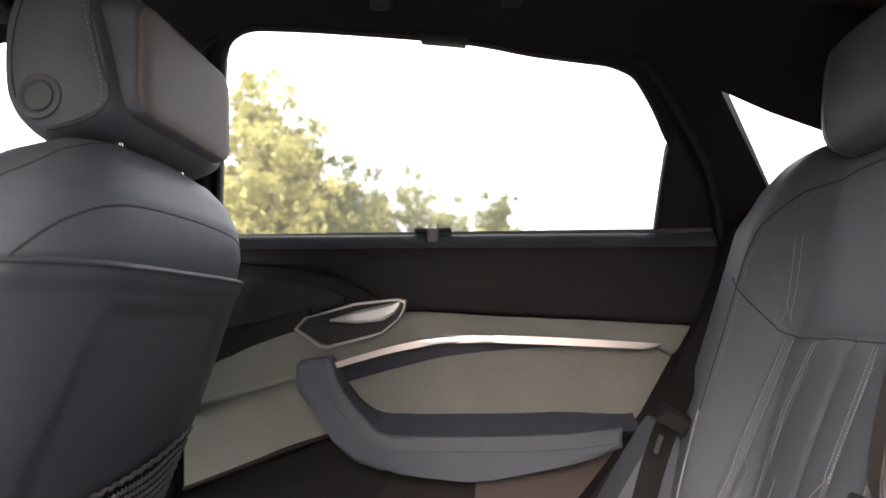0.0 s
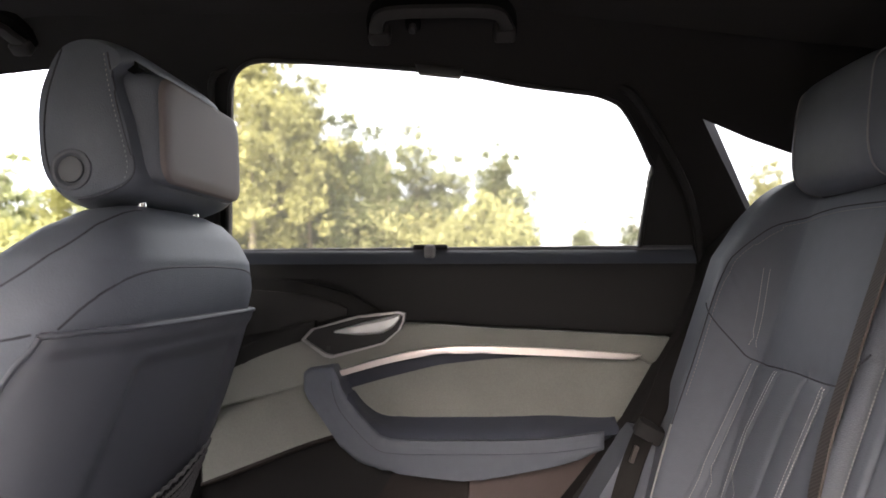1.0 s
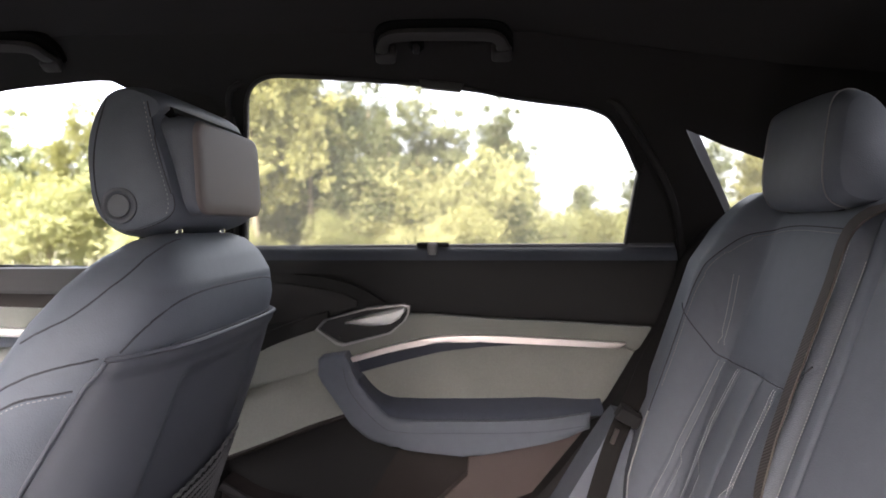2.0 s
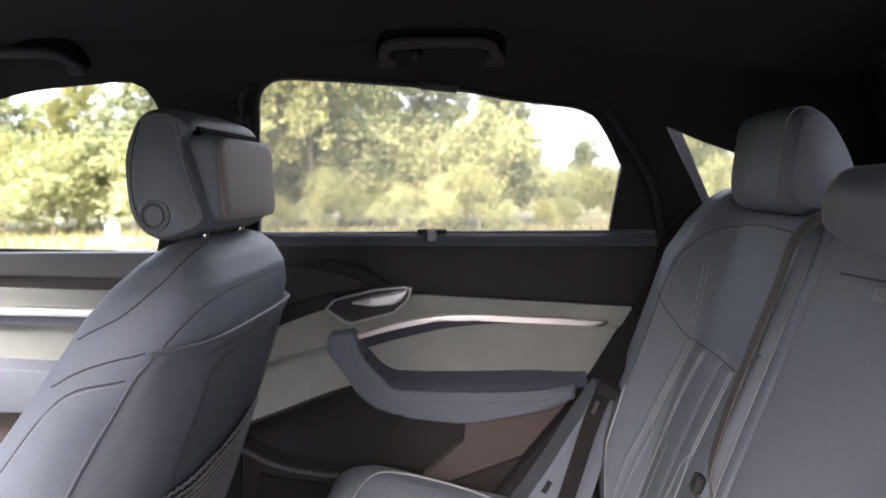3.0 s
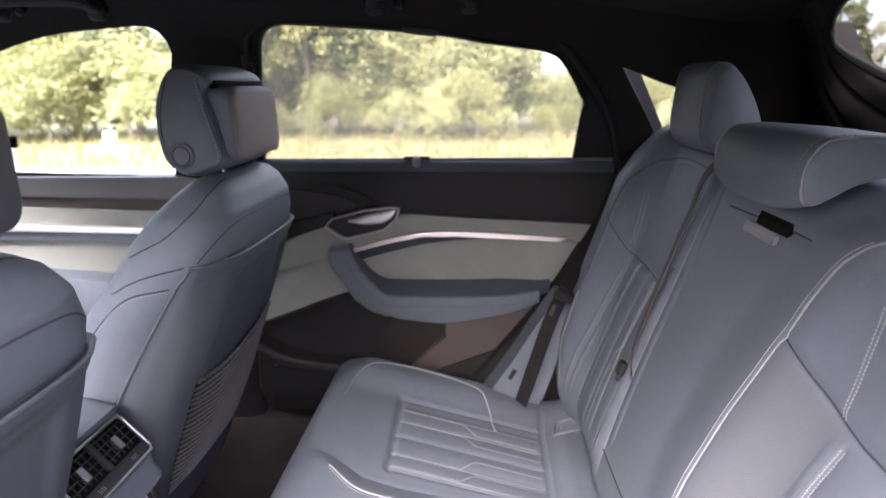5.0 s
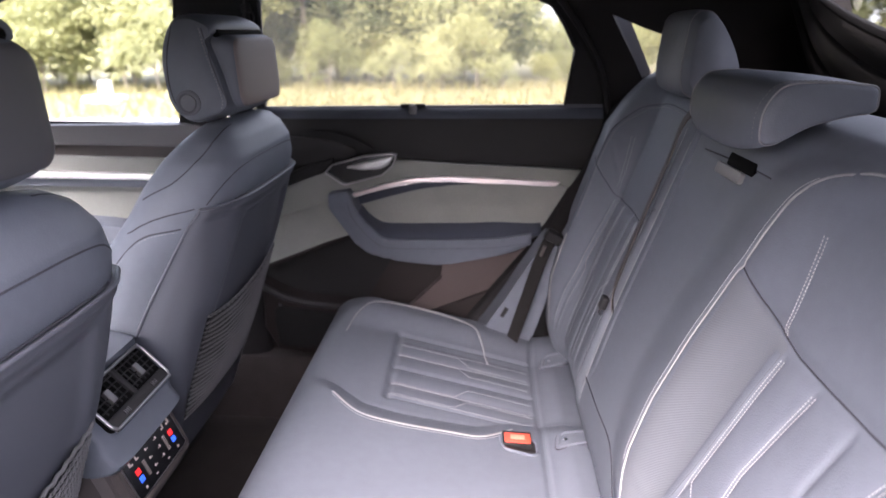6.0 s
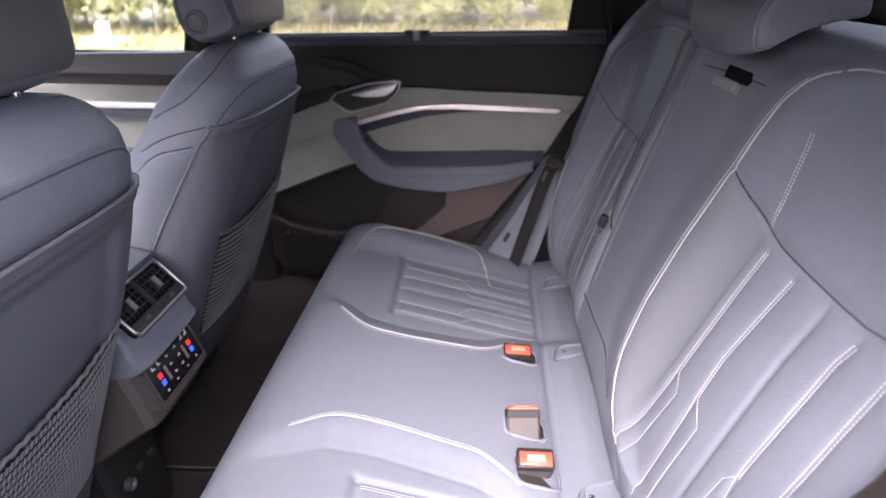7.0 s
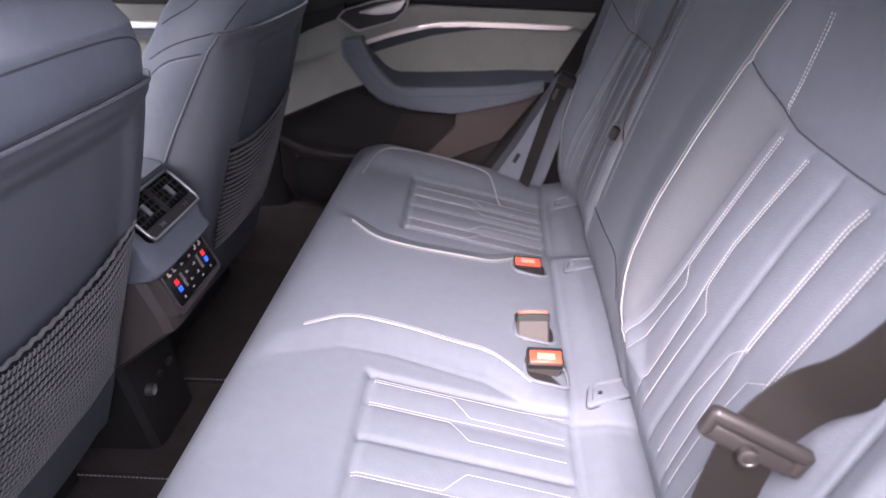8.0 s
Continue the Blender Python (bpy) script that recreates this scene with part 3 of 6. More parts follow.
def rear_door():
    root = thing("rear_door", (-0.08, 1.11, 0.15), "closed rear car door panel in grey suede, black and slate blue", "car door")
    BOT = [(-0.500, 0.600), (-0.404, 0.647), (-0.301, 0.683), (-0.200, 0.705), (-0.118, 0.712), (0.024, 0.704), (0.159, 0.698), (0.333, 0.689), (0.362, 0.688)]
    bot = curve(BOT, 40)
    # core behind all panels
    core = [(-0.520, 0.838), (0.385, 0.838), (0.372, 0.70), (0.240, 0.48), (0.150, 0.32), (0.08, 0.155), (-0.490, 0.155), (-0.515, 0.42)]
    slab("core", core, 1.125, 1.155, BLACK, root, bevel=0.003)
    # black upper panel: belt part proud, with a hollow towards the front
    crease = curve([(-0.520, 0.792), (-0.386, 0.791), (-0.285, 0.779), (-0.220, 0.758), (-0.165, 0.724), (-0.140, 0.7115)], 24)
    edge_at = lambda x: float(np.interp(x, crease[:, 0], crease[:, 1])) if x < -0.140 else float(np.interp(x, bot[:, 0], bot[:, 1])) + 0.0015
    rings = []
    for x in np.r_[np.linspace(-0.520, -0.10, 46), np.linspace(-0.085, 0.372, 30)]:
        zb = edge_at(x)
        prof = [(1.118, 0.8430), (1.109, 0.8420), (1.100, 0.8385), (1.0925, 0.8320), (1.0870, 0.8220), (1.0835, 0.8080), (1.0825, 0.7900)]
        prof += [(1.0835, max(zb + 0.5 * (0.785 - zb), zb + 0.010)), (1.0850, zb + 0.008), (1.0880, zb + 0.0025), (1.0930, zb), (1.125, zb), (1.125, 0.843)]
        slant = 0.13 * smooth(0.20, 0.372, x)
        rings.append([(x + slant * (z - 0.77), y, max(z, zb)) for y, z in prof])
    v, f = skin(rings)
    make("upper_panel", v, f, BLACK, root, "black soft plastic upper door panel", sharp=50)
    # rounded sill edge, coloured with the blue reflection of the sky
    rings = []
    for x in np.linspace(-0.520, 0.379, 50):
        rings.append([(x, y - 0.0016, z + 0.0012) for y, z in ((1.120, 0.8425), (1.109, 0.8422), (1.100, 0.8390), (1.0925, 0.8325), (1.0868, 0.8222), (1.0845, 0.8150))] + [(x, 1.090, 0.816), (x, 1.118, 0.838)])
    v, f = skin(rings)
    make("sill_sheen", v, f, SILL_SHEEN, root, "blue-grey sill band with sky sheen put into its colour", sharp=60)
    hollow = [tuple(p) for p in crease[::-1]] + [(-0.520, 0.645)] + [(x, z + 0.0015) for x, z in bot if -0.49 < x < -0.14]
    slab("hollow_panel", hollow, 1.112, 1.126, BLACK, root, bevel=0.002)
    tri = curve([(-0.52, 0.772), (-0.39, 0.768), (-0.285, 0.755), (-0.228, 0.728), (-0.30, 0.708), (-0.40, 0.690), (-0.52, 0.670)], 30)
    slab("speaker_cover", [tuple(p) for p in tri], 1.106, 1.116, GRIP, root, bevel=0.003)
    # strip of black trim under the hollow
    lower_edge = [(x, z - 0.004) for x, z in bot if x < -0.285]
    slab("trim_strip", [(-0.52, 0.662)] + [(x, z + 0.030) for x, z in bot if x < -0.285] + lower_edge[::-1] + [(-0.52, 0.628)], 1.094, 1.118, BLACK, root, bevel=0.004)
    # grey suede panels: shoulder above the metal strip, field below it
    STRIP = curve([(-0.252, 0.620), (-0.163, 0.6455), (-0.100, 0.659), (-0.062, 0.6645), (-0.010, 0.666), (0.024, 0.666), (0.147, 0.6615), (0.282, 0.6545)], 44)
    sh = [(x, z - 0.001) for x, z in bot] + [(0.345, 0.665), (0.30, 0.640)] + [(x, z - 0.004) for x, z in STRIP[::-1]] + [(-0.40, 0.575), (-0.50, 0.545)]
    slab("shoulder_panel", sh, 1.088, 1.126, ALCANTARA, root, "grey suede door panel", bevel=0.010, seg=3)
    fd = [(-0.250, 0.624)] + [(x, z) for x, z in STRIP] + [(0.300, 0.642), (0.345, 0.668), (0.250, 0.515), (0.10, 0.505), (-0.20, 0.500), (-0.262, 0.505), (-0.319, 0.488), (-0.398, 0.457), (-0.500, 0.418), (-0.506, 0.55), (-0.40, 0.585)]
    slab("field_panel", fd, 1.104, 1.128, ALCANTARA, root, "grey suede door panel", bevel=0.004)
    edge = curve([(-0.500, 0.416), (-0.398, 0.455), (-0.319, 0.486), (-0.250, 0.508)], 24)
    v, f = tube([(x, 1.103, z) for x, z in edge], 0.0045)
    make("edge_trim", v, f, DARKBROWN, root)
    # metal strip with a painted band of shade under it
    up = [(x, z + 0.0050 + 0.0014 * math.sin(3 * i / 43)) for i, (x, z) in enumerate(STRIP)]
    dn = [(x, z - 0.0045 - 0.0012 * math.sin(3 * i / 43)) for i, (x, z) in enumerate(STRIP)]
    slab("metal_strip", up + dn[-2::-1], 1.070, 1.100, ALU, root, "satin metal trim strip", bevel=0.003)
    # shade under the strip, painted as a navy wedge, deepest behind the pull handle
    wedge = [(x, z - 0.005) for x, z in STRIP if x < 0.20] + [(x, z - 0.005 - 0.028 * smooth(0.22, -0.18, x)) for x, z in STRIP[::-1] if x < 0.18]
    slab("strip_shelf", wedge, 1.0985, 1.108, SHELF_SHADE, root, "navy wedge of painted shade under the metal strip", bevel=0.003)
    # pull handle and armrest
    TOP = [(-0.306, 0.624), (-0.297, 0.632), (-0.248, 0.640), (-0.236, 0.617), (-0.222, 0.586), (-0.170, 0.529), (-0.133, 0.518), (-0.036, 0.518), (0.085, 0.521), (0.215, 0.531)]
    LOW = [(0.215, 0.500), (0.181, 0.489), (0.086, 0.467), (-0.011, 0.447), (-0.100, 0.455), (-0.159, 0.464), (-0.208, 0.480), (-0.256, 0.535), (-0.306, 0.593)]
    arm = [tuple(p) for p in TOP[:3]] + [tuple(p) for p in curve(TOP[2:], 30)[1:]] + [tuple(p) for p in curve(LOW[:4], 12)] + [tuple(p) for p in curve(LOW[3:], 26)[1:]]
    armrest = slab("armrest", arm, 1.034, 1.112, LEATHER, root, "slate blue padded armrest with a pull handle", bevel=0.011, seg=4,
                   lean=lambda x, z: 0.030 * smooth(-0.22, -0.31, x) + 0.012 * smooth(0.52, 0.45, z) + 0.020 * smooth(0.12, 0.22, x))
    # hollow behind the armrest edge, in leather darkened to carry its shade
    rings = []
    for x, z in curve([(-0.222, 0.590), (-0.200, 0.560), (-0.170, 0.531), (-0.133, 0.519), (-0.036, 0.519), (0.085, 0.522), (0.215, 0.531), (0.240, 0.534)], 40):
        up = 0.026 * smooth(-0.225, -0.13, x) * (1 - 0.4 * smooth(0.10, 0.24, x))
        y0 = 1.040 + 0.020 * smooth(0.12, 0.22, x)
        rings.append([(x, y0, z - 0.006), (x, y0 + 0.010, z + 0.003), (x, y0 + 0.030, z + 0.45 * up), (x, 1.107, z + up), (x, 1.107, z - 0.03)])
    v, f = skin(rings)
    make("armrest_pad", v, f, PAD_SHADE, armrest, "padded armrest hollow, its shade put into dark blue", sharp=50)
    st = curve([(x, z - 0.013) for x, z in ((-0.250, 0.628), (-0.246, 0.610), (-0.232, 0.578), (-0.178, 0.521), (-0.137, 0.509), (-0.036, 0.509), (0.085, 0.512), (0.205, 0.521))], 90)
    pts = [(x, 1.0332 + 0.030 * smooth(-0.22, -0.31, x) + 0.020 * smooth(0.12, 0.22, x) + 0.0007, z) for x, z in st]
    v, f = thread(pts, [(0, -1, 0.3)] * len(pts), 0.005, 0.0006)
    make("stitching", v, f, SEAM, armrest)
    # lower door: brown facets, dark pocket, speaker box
    # recess behind the pocket: its shade is put into the dark brown
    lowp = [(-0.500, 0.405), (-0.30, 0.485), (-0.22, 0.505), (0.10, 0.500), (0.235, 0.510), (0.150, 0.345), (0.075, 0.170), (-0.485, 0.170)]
    slab("lower_panel", lowp, 1.098, 1.160, DARKBROWN, root, "lower door panel, recess shade put into dark brown", bevel=0.004, lean=lambda x, z: 0.040 * smooth(-0.02, -0.21, x))
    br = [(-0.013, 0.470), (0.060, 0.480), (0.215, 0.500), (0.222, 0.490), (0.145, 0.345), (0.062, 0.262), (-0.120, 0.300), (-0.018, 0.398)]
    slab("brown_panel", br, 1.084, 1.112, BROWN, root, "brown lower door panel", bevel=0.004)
    # shaded part of the brown panel, drawn as a facet in darker brown
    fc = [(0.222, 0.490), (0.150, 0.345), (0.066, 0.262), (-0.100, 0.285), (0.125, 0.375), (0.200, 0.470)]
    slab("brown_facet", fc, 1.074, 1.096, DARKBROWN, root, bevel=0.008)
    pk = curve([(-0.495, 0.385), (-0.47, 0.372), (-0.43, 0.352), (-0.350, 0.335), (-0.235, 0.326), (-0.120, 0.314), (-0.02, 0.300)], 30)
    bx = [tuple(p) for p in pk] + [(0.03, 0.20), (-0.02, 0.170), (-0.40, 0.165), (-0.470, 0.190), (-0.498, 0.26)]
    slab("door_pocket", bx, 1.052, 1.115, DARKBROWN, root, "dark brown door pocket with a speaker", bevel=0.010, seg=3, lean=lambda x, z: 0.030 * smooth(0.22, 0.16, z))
    v, f = tube([(x, 1.0545, z - 0.006) for x, z in pk], 0.0085, 10)
    make("pocket_rim", v, f, TRIM, root)
    gr = [(-0.462, 0.318), (-0.430, 0.322), (-0.250, 0.300), (-0.140, 0.290), (-0.160, 0.225), (-0.43, 0.205), (-0.460, 0.240)]
    slab("speaker_grille", [tuple(p) for p in curve(gr, 40, True)], 1.0485, 1.054, striped("speaker_mesh", (0.008, 0.0078, 0.0078), (0.003, 0.003, 0.003), 260, 0.6), root, bevel=0.002)
    v, f = brick((-0.448, 1.050, 0.328), (0.008, 0.004, 0.008))
    make("screw", v, f, CHROME, root)
    # inner handle: chrome surround, black dish, lever
    HO = [(-0.311, 0.682), (-0.294, 0.701), (-0.211, 0.7245), (-0.140, 0.7325), (-0.126, 0.7290), (-0.128, 0.716), (-0.137, 0.699), (-0.164, 0.675), (-0.205, 0.664), (-0.257, 0.650), (-0.270, 0.653)]
    dense = [tuple(np.array(HO[i]) * (1 - t) + np.array(HO[(i + 1) % len(HO)]) * t) for i in range(len(HO)) for t in (0, 0.33, 0.67)]
    c = np.mean(HO, axis=0)
    inset = lambda k, y: [(c[0] + (x - c[0]) * (1 - k), y, c[1] + (z - c[1]) * (1 - 2.2 * k)) for x, z in dense]
    v, f = skin([inset(-0.006, 1.090), inset(-0.004, 1.0735), inset(0.002, 1.0720), inset(0.050, 1.0720), inset(0.056, 1.0740), inset(0.064, 1.0880)], caps=False)
    handle = make("door_handle", v, f, SATIN, root, "chrome door handle frame round a black dish", sharp=35)
    v, f = skin([inset(0.05, 1.0795), inset(0.12, 1.0850), inset(0.35, 1.0875)])
    make("dish", v, f, material("black_dish", (0.012, 0.012, 0.013), 0.42, bump=0.05, spec=0.4), handle, sharp=50)
    rings = []
    for i, u in enumerate(np.linspace(0, 1, 14)):
        x = -0.252 + 0.116 * u
        top = float(np.interp(x, [-0.252, -0.205, -0.136], [0.6985, 0.7125, 0.7280]))
        low = float(np.interp(x, [-0.252, -0.205, -0.165, -0.146, -0.136], [0.6930, 0.6905, 0.6940, 0.7040, 0.7180]))
        out = 1.0720 - 0.014 * smooth(0, 0.35, u)
        rings.append([(x, 1.086, top), (x, out + 0.005, top - 0.0005), (x, out, top - 0.22 * (top - low)), (x, out, top - 0.75 * (top - low)), (x, out + 0.003, low + 0.001), (x, 1.084, low + 0.003)])
    v, f = skin(rings)
    make("lever", v, f, SATINALU, handle, "satin metal lever", sharp=30)
    v, f = brick((-0.262, 1.072, 0.668), (0.006, 0.003, 0.006))
    make("lock_light", v, f, TRIM, handle)
    # sill strip and blind hook
    sl = curve([(-0.520, 0.8385), (-0.42, 0.8395), (0.0, 0.842), (0.300, 0.8435), (0.378, 0.8435)], 30)
    v, f = tube([(x, 1.106, z - 0.001) for x, z in sl], 0.0062)
    make("sill_strip", v, f, material("grey_sill", (0.10, 0.10, 0.115), 0.45), root)
    v, f = rbox((-0.084, 1.089, 0.838), (0.020, 0.016, 0.024), 0.006, Matrix.Identity(3))
    make("blind_hook", v, f, FLAP, root, "small grey blind hook")
    v, f = rbox((-0.084, 1.098, 0.8465), (0.062, 0.012, 0.009), 0.003, Matrix.Identity(3))
    make("blind_tab", v, f, BLACK, root)
    return root


rear_door()


def front_door(mapping_y, label, sign=1):
    root = thing("front_door", (-1.1, mapping_y(1.11), 0.15), label, "car door", "front doors")
    def sl(name, o, y0, y1, mat, lab="", bevel=0.004):
        a, b = mapping_y(y0), mapping_y(y1)
        return slab(name, o, a, b, mat, root, lab, bevel)
    x0, x1 = -1.62, -0.56
    sl("core", [(x0, 0.80), (x1, 0.80), (x1, 0.16), (x0, 0.16)], 1.125, 1.16, BLACK)
    # panel colour is lightened for the skylight falling on the door top
    sl("upper_panel", [(x0, 0.797), (x1, 0.803), (x1, 0.742), (-1.0, 0.750), (x0, 0.76)], 1.085, 1.128, material("skylit_door_top", (0.130, 0.127, 0.125), 0.55, vary=0.06, grain=700, bump=0.15), "upper door panel with skylight put into its lighter grey", 0.008)
    sl("middle_panel", [(x0, 0.760), (-1.0, 0.750), (x1, 0.742), (x1, 0.712), (-1.0, 0.722), (x0, 0.735)], 1.094, 1.128, CONSOLE, "", 0.003)
    sl("shoulder_panel", [(x0, 0.735), (-1.0, 0.722), (x1, 0.710), (x1, 0.672), (x0, 0.69)], 1.086, 1.126, ALCANTARA, "grey suede door panel", 0.006)
    sl("metal_strip", [(x0, 0.684), (-1.07, 0.680), (-0.80, 0.676), (x1, 0.668), (x1, 0.656), (-0.80, 0.662), (-1.07, 0.665), (x0, 0.668)], 1.070, 1.10, SATINALU, "satin metal trim strip", 0.003)
    sl("strip_shelf", [(x0, 0.668), (x1, 0.656), (x1, 0.636), (x0, 0.645)], 1.084, 1.11, LEATHER)
    sl("field_panel", [(x0, 0.67), (x1, 0.66), (x1, 0.50), (x0, 0.50)], 1.104, 1.128, ALCANTARA, "grey suede door panel")
    sl("armrest", [(x0, 0.555), (-1.05, 0.560), (-0.92, 0.555), (-0.70, 0.530), (-0.66, 0.49), (-0.78, 0.455), (x0, 0.46)], 1.030, 1.112, LEATHER, "slate blue padded armrest", 0.012)
    sl("lower_panel", [(x0, 0.50), (x1, 0.50), (x1, 0.17), (x0, 0.17)], 1.098, 1.13, BROWN, "brown lower door panel")
    return root


front_door(lambda y: y, "closed front car door panel in grey suede and black")


# ---- pillar trims, grab handles ----
def pillar_trims():
    b = thing("pillar_trim", (-0.56, 1.05, 0.2), "black middle pillar cover between the doors", "pillar trim", kind="structure")
    zz = np.linspace(0.16, 1.20, 24)
    rings = []
    for z in zz:
        w0 = float(np.interp(z, [0.16, 0.5, 0.80, 1.00, 1.12, 1.20], [-0.64, -0.66, -0.675, -0.635, -0.606, -0.64]))
        w1 = float(np.interp(z, [0.16, 0.5, 0.84, 1.06, 1.12, 1.20], [-0.505, -0.515, -0.478, -0.450, -0.442, -0.43]))
        y = side_y(z) - 0.012 + 0.040 * smooth(1.06, 1.16, z)
        rings.append([(w0, y + 0.03, z), (w0 + 0.006, y + 0.004, z), (w0 + 0.03, y - 0.010, z), ((w0 + w1) / 2, y - 0.016, z), (w1 - 0.03, y - 0.010, z), (w1 - 0.006, y + 0.004, z), (w1, y + 0.03, z)])
    v, f = skin(rings)
    make("cover", v, f, PILLAR, b)
    c = thing("rear_pillar_trim", (0.42, 1.07, 0.9), "grey trim strip beside the quarter window", "pillar trim", kind="structure")
    near = [(0.360, 1.022, 1.068), (0.371, 1.024, 1.052), (0.405, 1.050, 1.001), (0.439, 1.073, 0.950), (0.481, 1.100, 0.880)]
    far = [(0.412, 1.096, 1.075), (0.426, 1.105, 1.050), (0.454, 1.123, 1.000), (0.482, 1.141, 0.950), (0.521, 1.166, 0.880)]
    v, f = skin([[tuple(p) for p in near], far, [(x - 0.02, y + 0.012, z) for x, y, z in far], [(x - 0.02, y + 0.012, z) for x, y, z in near]])
    make("strip", v, f, GREYPILLAR, c)
    # dark lining between door and rear seat, down to the sill
    d = thing("wheel_arch_lining", (0.3, 1.05, 0.2), "black lining beside the rear seat", "lining", kind="structure")
    o = [(0.392, 0.83), (0.340, 0.70), (0.252, 0.548), (0.152, 0.424), (0.056, 0.304), (0.020, 0.25), (0.02, 0.14), (0.62, 0.14), (0.72, 0.90), (0.46, 0.90)]
    slab("lining", o, 1.035, 1.12, PILLAR, d, bevel=0.02, seg=3)
    return b


pillar_trims()


def pillar_loop():
    root = thing("belt_loop", (-0.44, 1.0, 1.055), "small dark metal belt loop on the middle pillar", "belt loop")
    ring = [(-0.440 + 0.010 * math.cos(a), 0.992 + 0.004 * math.cos(a), 1.052 + 0.017 * math.sin(a)) for a in np.linspace(0, 2 * math.pi, 25)]
    v, f = tube(ring, 0.0028, 8)
    make("ring", v, f, GRIP, root)
    v, f = brick((-0.447, 1.000, 1.072), (0.020, 0.020, 0.020))
    make("mount", v, f, RUBBER, root)


pillar_loop()


def outside_mirror():
    root = thing("door_mirror", (-1.3520, 1.27, 0.755), "silver and black outside mirror on the front door", "car mirror")
    def rings_at(xs, k0, k1, z0, z1, mat, name, lab=""):
        rings = []
        for x, k in zip(xs, np.linspace(k0, k1, len(xs))):
            rings.append([(x, 1.27 + y * k, 0.815 + z * k) for y, z in rounded(0, (z0 + z1) / 2, 0.20, z1 - z0, 0.030, 5)])
        vv, ff = skin(rings)
        return make(name, vv, ff, mat, root, lab)
    rings_at((-1.4270, -1.4070, -1.3570, -1.2920, -1.2820), 0.55, 1.0, -0.060, 0.040, SATIN, "housing", "silver mirror housing")
    rings_at((-1.4270, -1.4070, -1.3570, -1.2870, -1.2770), 0.57, 1.02, 0.034, 0.062, RUBBER, "top_cap", "black mirror cap")
    rings_at((-1.2830, -1.2785), 0.90, 0.89, -0.054, 0.034, CHROME, "mirror_glass")
    v, f = tube([(-1.3620, 1.19, 0.79), (-1.3620, 1.155, 0.775), (-1.3620, 1.135, 0.765)], 0.02, 10)
    make("arm", v, f, RUBBER, root)


outside_mirror()




def grab_handle(x0, x1, group):
    """A folded roof grab handle with a coat hook."""
    cx = (x0 + x1) / 2
    root = thing("grab_handle", (cx, 0.93, 1.19), "black folded grab handle with a coat hook on the headliner edge", "grab handle", group)
    lift = float(np.interp(cx, [-0.9, 0.0], [0.0, 0.004]))
    at = lambda u, w, d: (u, 0.930 - 0.80 * w - 0.60 * d, 1.165 + lift + 0.60 * w - 0.80 * d)

    def layer(name, loop, depths, mat, parent, lab=""):
        c = np.mean(loop, axis=0)
        rings = [[at(*(c + (np.array(p) - c) * k), d) for p in loop] for d, k in depths]
        v, f = skin(rings)
        return make(name, v, f, mat, parent, lab, sharp=50)

    # grip: one bent bar of flat section
    mid = curve([(x0 + 0.014, 0.0), (x0 + 0.016, 0.030), (x0 + 0.034, 0.048), (cx, 0.050), (x1 - 0.036, 0.046), (x1 - 0.017, 0.028), (x1 - 0.014, 0.0)], 44)
    rings = []
    for i, (u, w) in enumerate(mid):
        a, b = mid[max(0, i - 1)], mid[min(len(mid) - 1, i + 1)]
        d = (b - a) / np.linalg.norm(b - a)
        n = np.array((-d[1], d[0]))
        half = 0.0105 + 0.004 * smooth(0.030, 0.0, w)
        rise = 0.010 * smooth(0.0, 0.035, w)
        rings.append([at(u + n[0] * half * p, w + n[1] * half * p, rise + q) for p, q in ((-1, 0.002), (-0.8, 0.009), (0, 0.0115), (0.8, 0.009), (1, 0.002), (0.7, -0.003), (-0.7, -0.003))])
    v, f = skin(rings)
    make("grip", v, f, GRIP, root)
    # black band behind the grip, drawn in as its shadow gap
    rings = []
    for i, (u, w) in enumerate(mid):
        a, b = mid[max(0, i - 1)], mid[min(len(mid) - 1, i + 1)]
        d = (b - a) / np.linalg.norm(b - a)
        n = np.array((-d[1], d[0]))
        rings.append([at(u + n[0] * p, w + n[1] * p, q) for p, q in ((-0.006, -0.016), (-0.006, -0.001), (0.0165, -0.001), (0.0165, -0.016))])
    v, f = skin(rings)
    make("grip_gap_shade", v, f, SLOT, root)
    for u in (x0 + 0.017, x1 - 0.017):
        layer("mount", rounded(u, 0.004, 0.034, 0.024, 0.008), ((-0.010, 1.0), (0.012, 1.0), (0.016, 0.8)), GRIP, root)
    hook = layer("coat_hook", rounded(x0 + 0.070, 0.022, 0.024, 0.020, 0.008), ((-0.004, 1.0), (0.006, 1.0), (0.009, 0.8)), SLOT, root)
    layer("knob", rounded(x0 + 0.070, 0.022, 0.011, 0.014, 0.005), ((0.006, 1.0), (0.018, 1.0), (0.021, 0.7)), TRIM, hook)
    return root


grab_handle(-0.165, 0.062, "roof grab handles")
grab_handle(-0.955, -0.712, "roof grab handles")


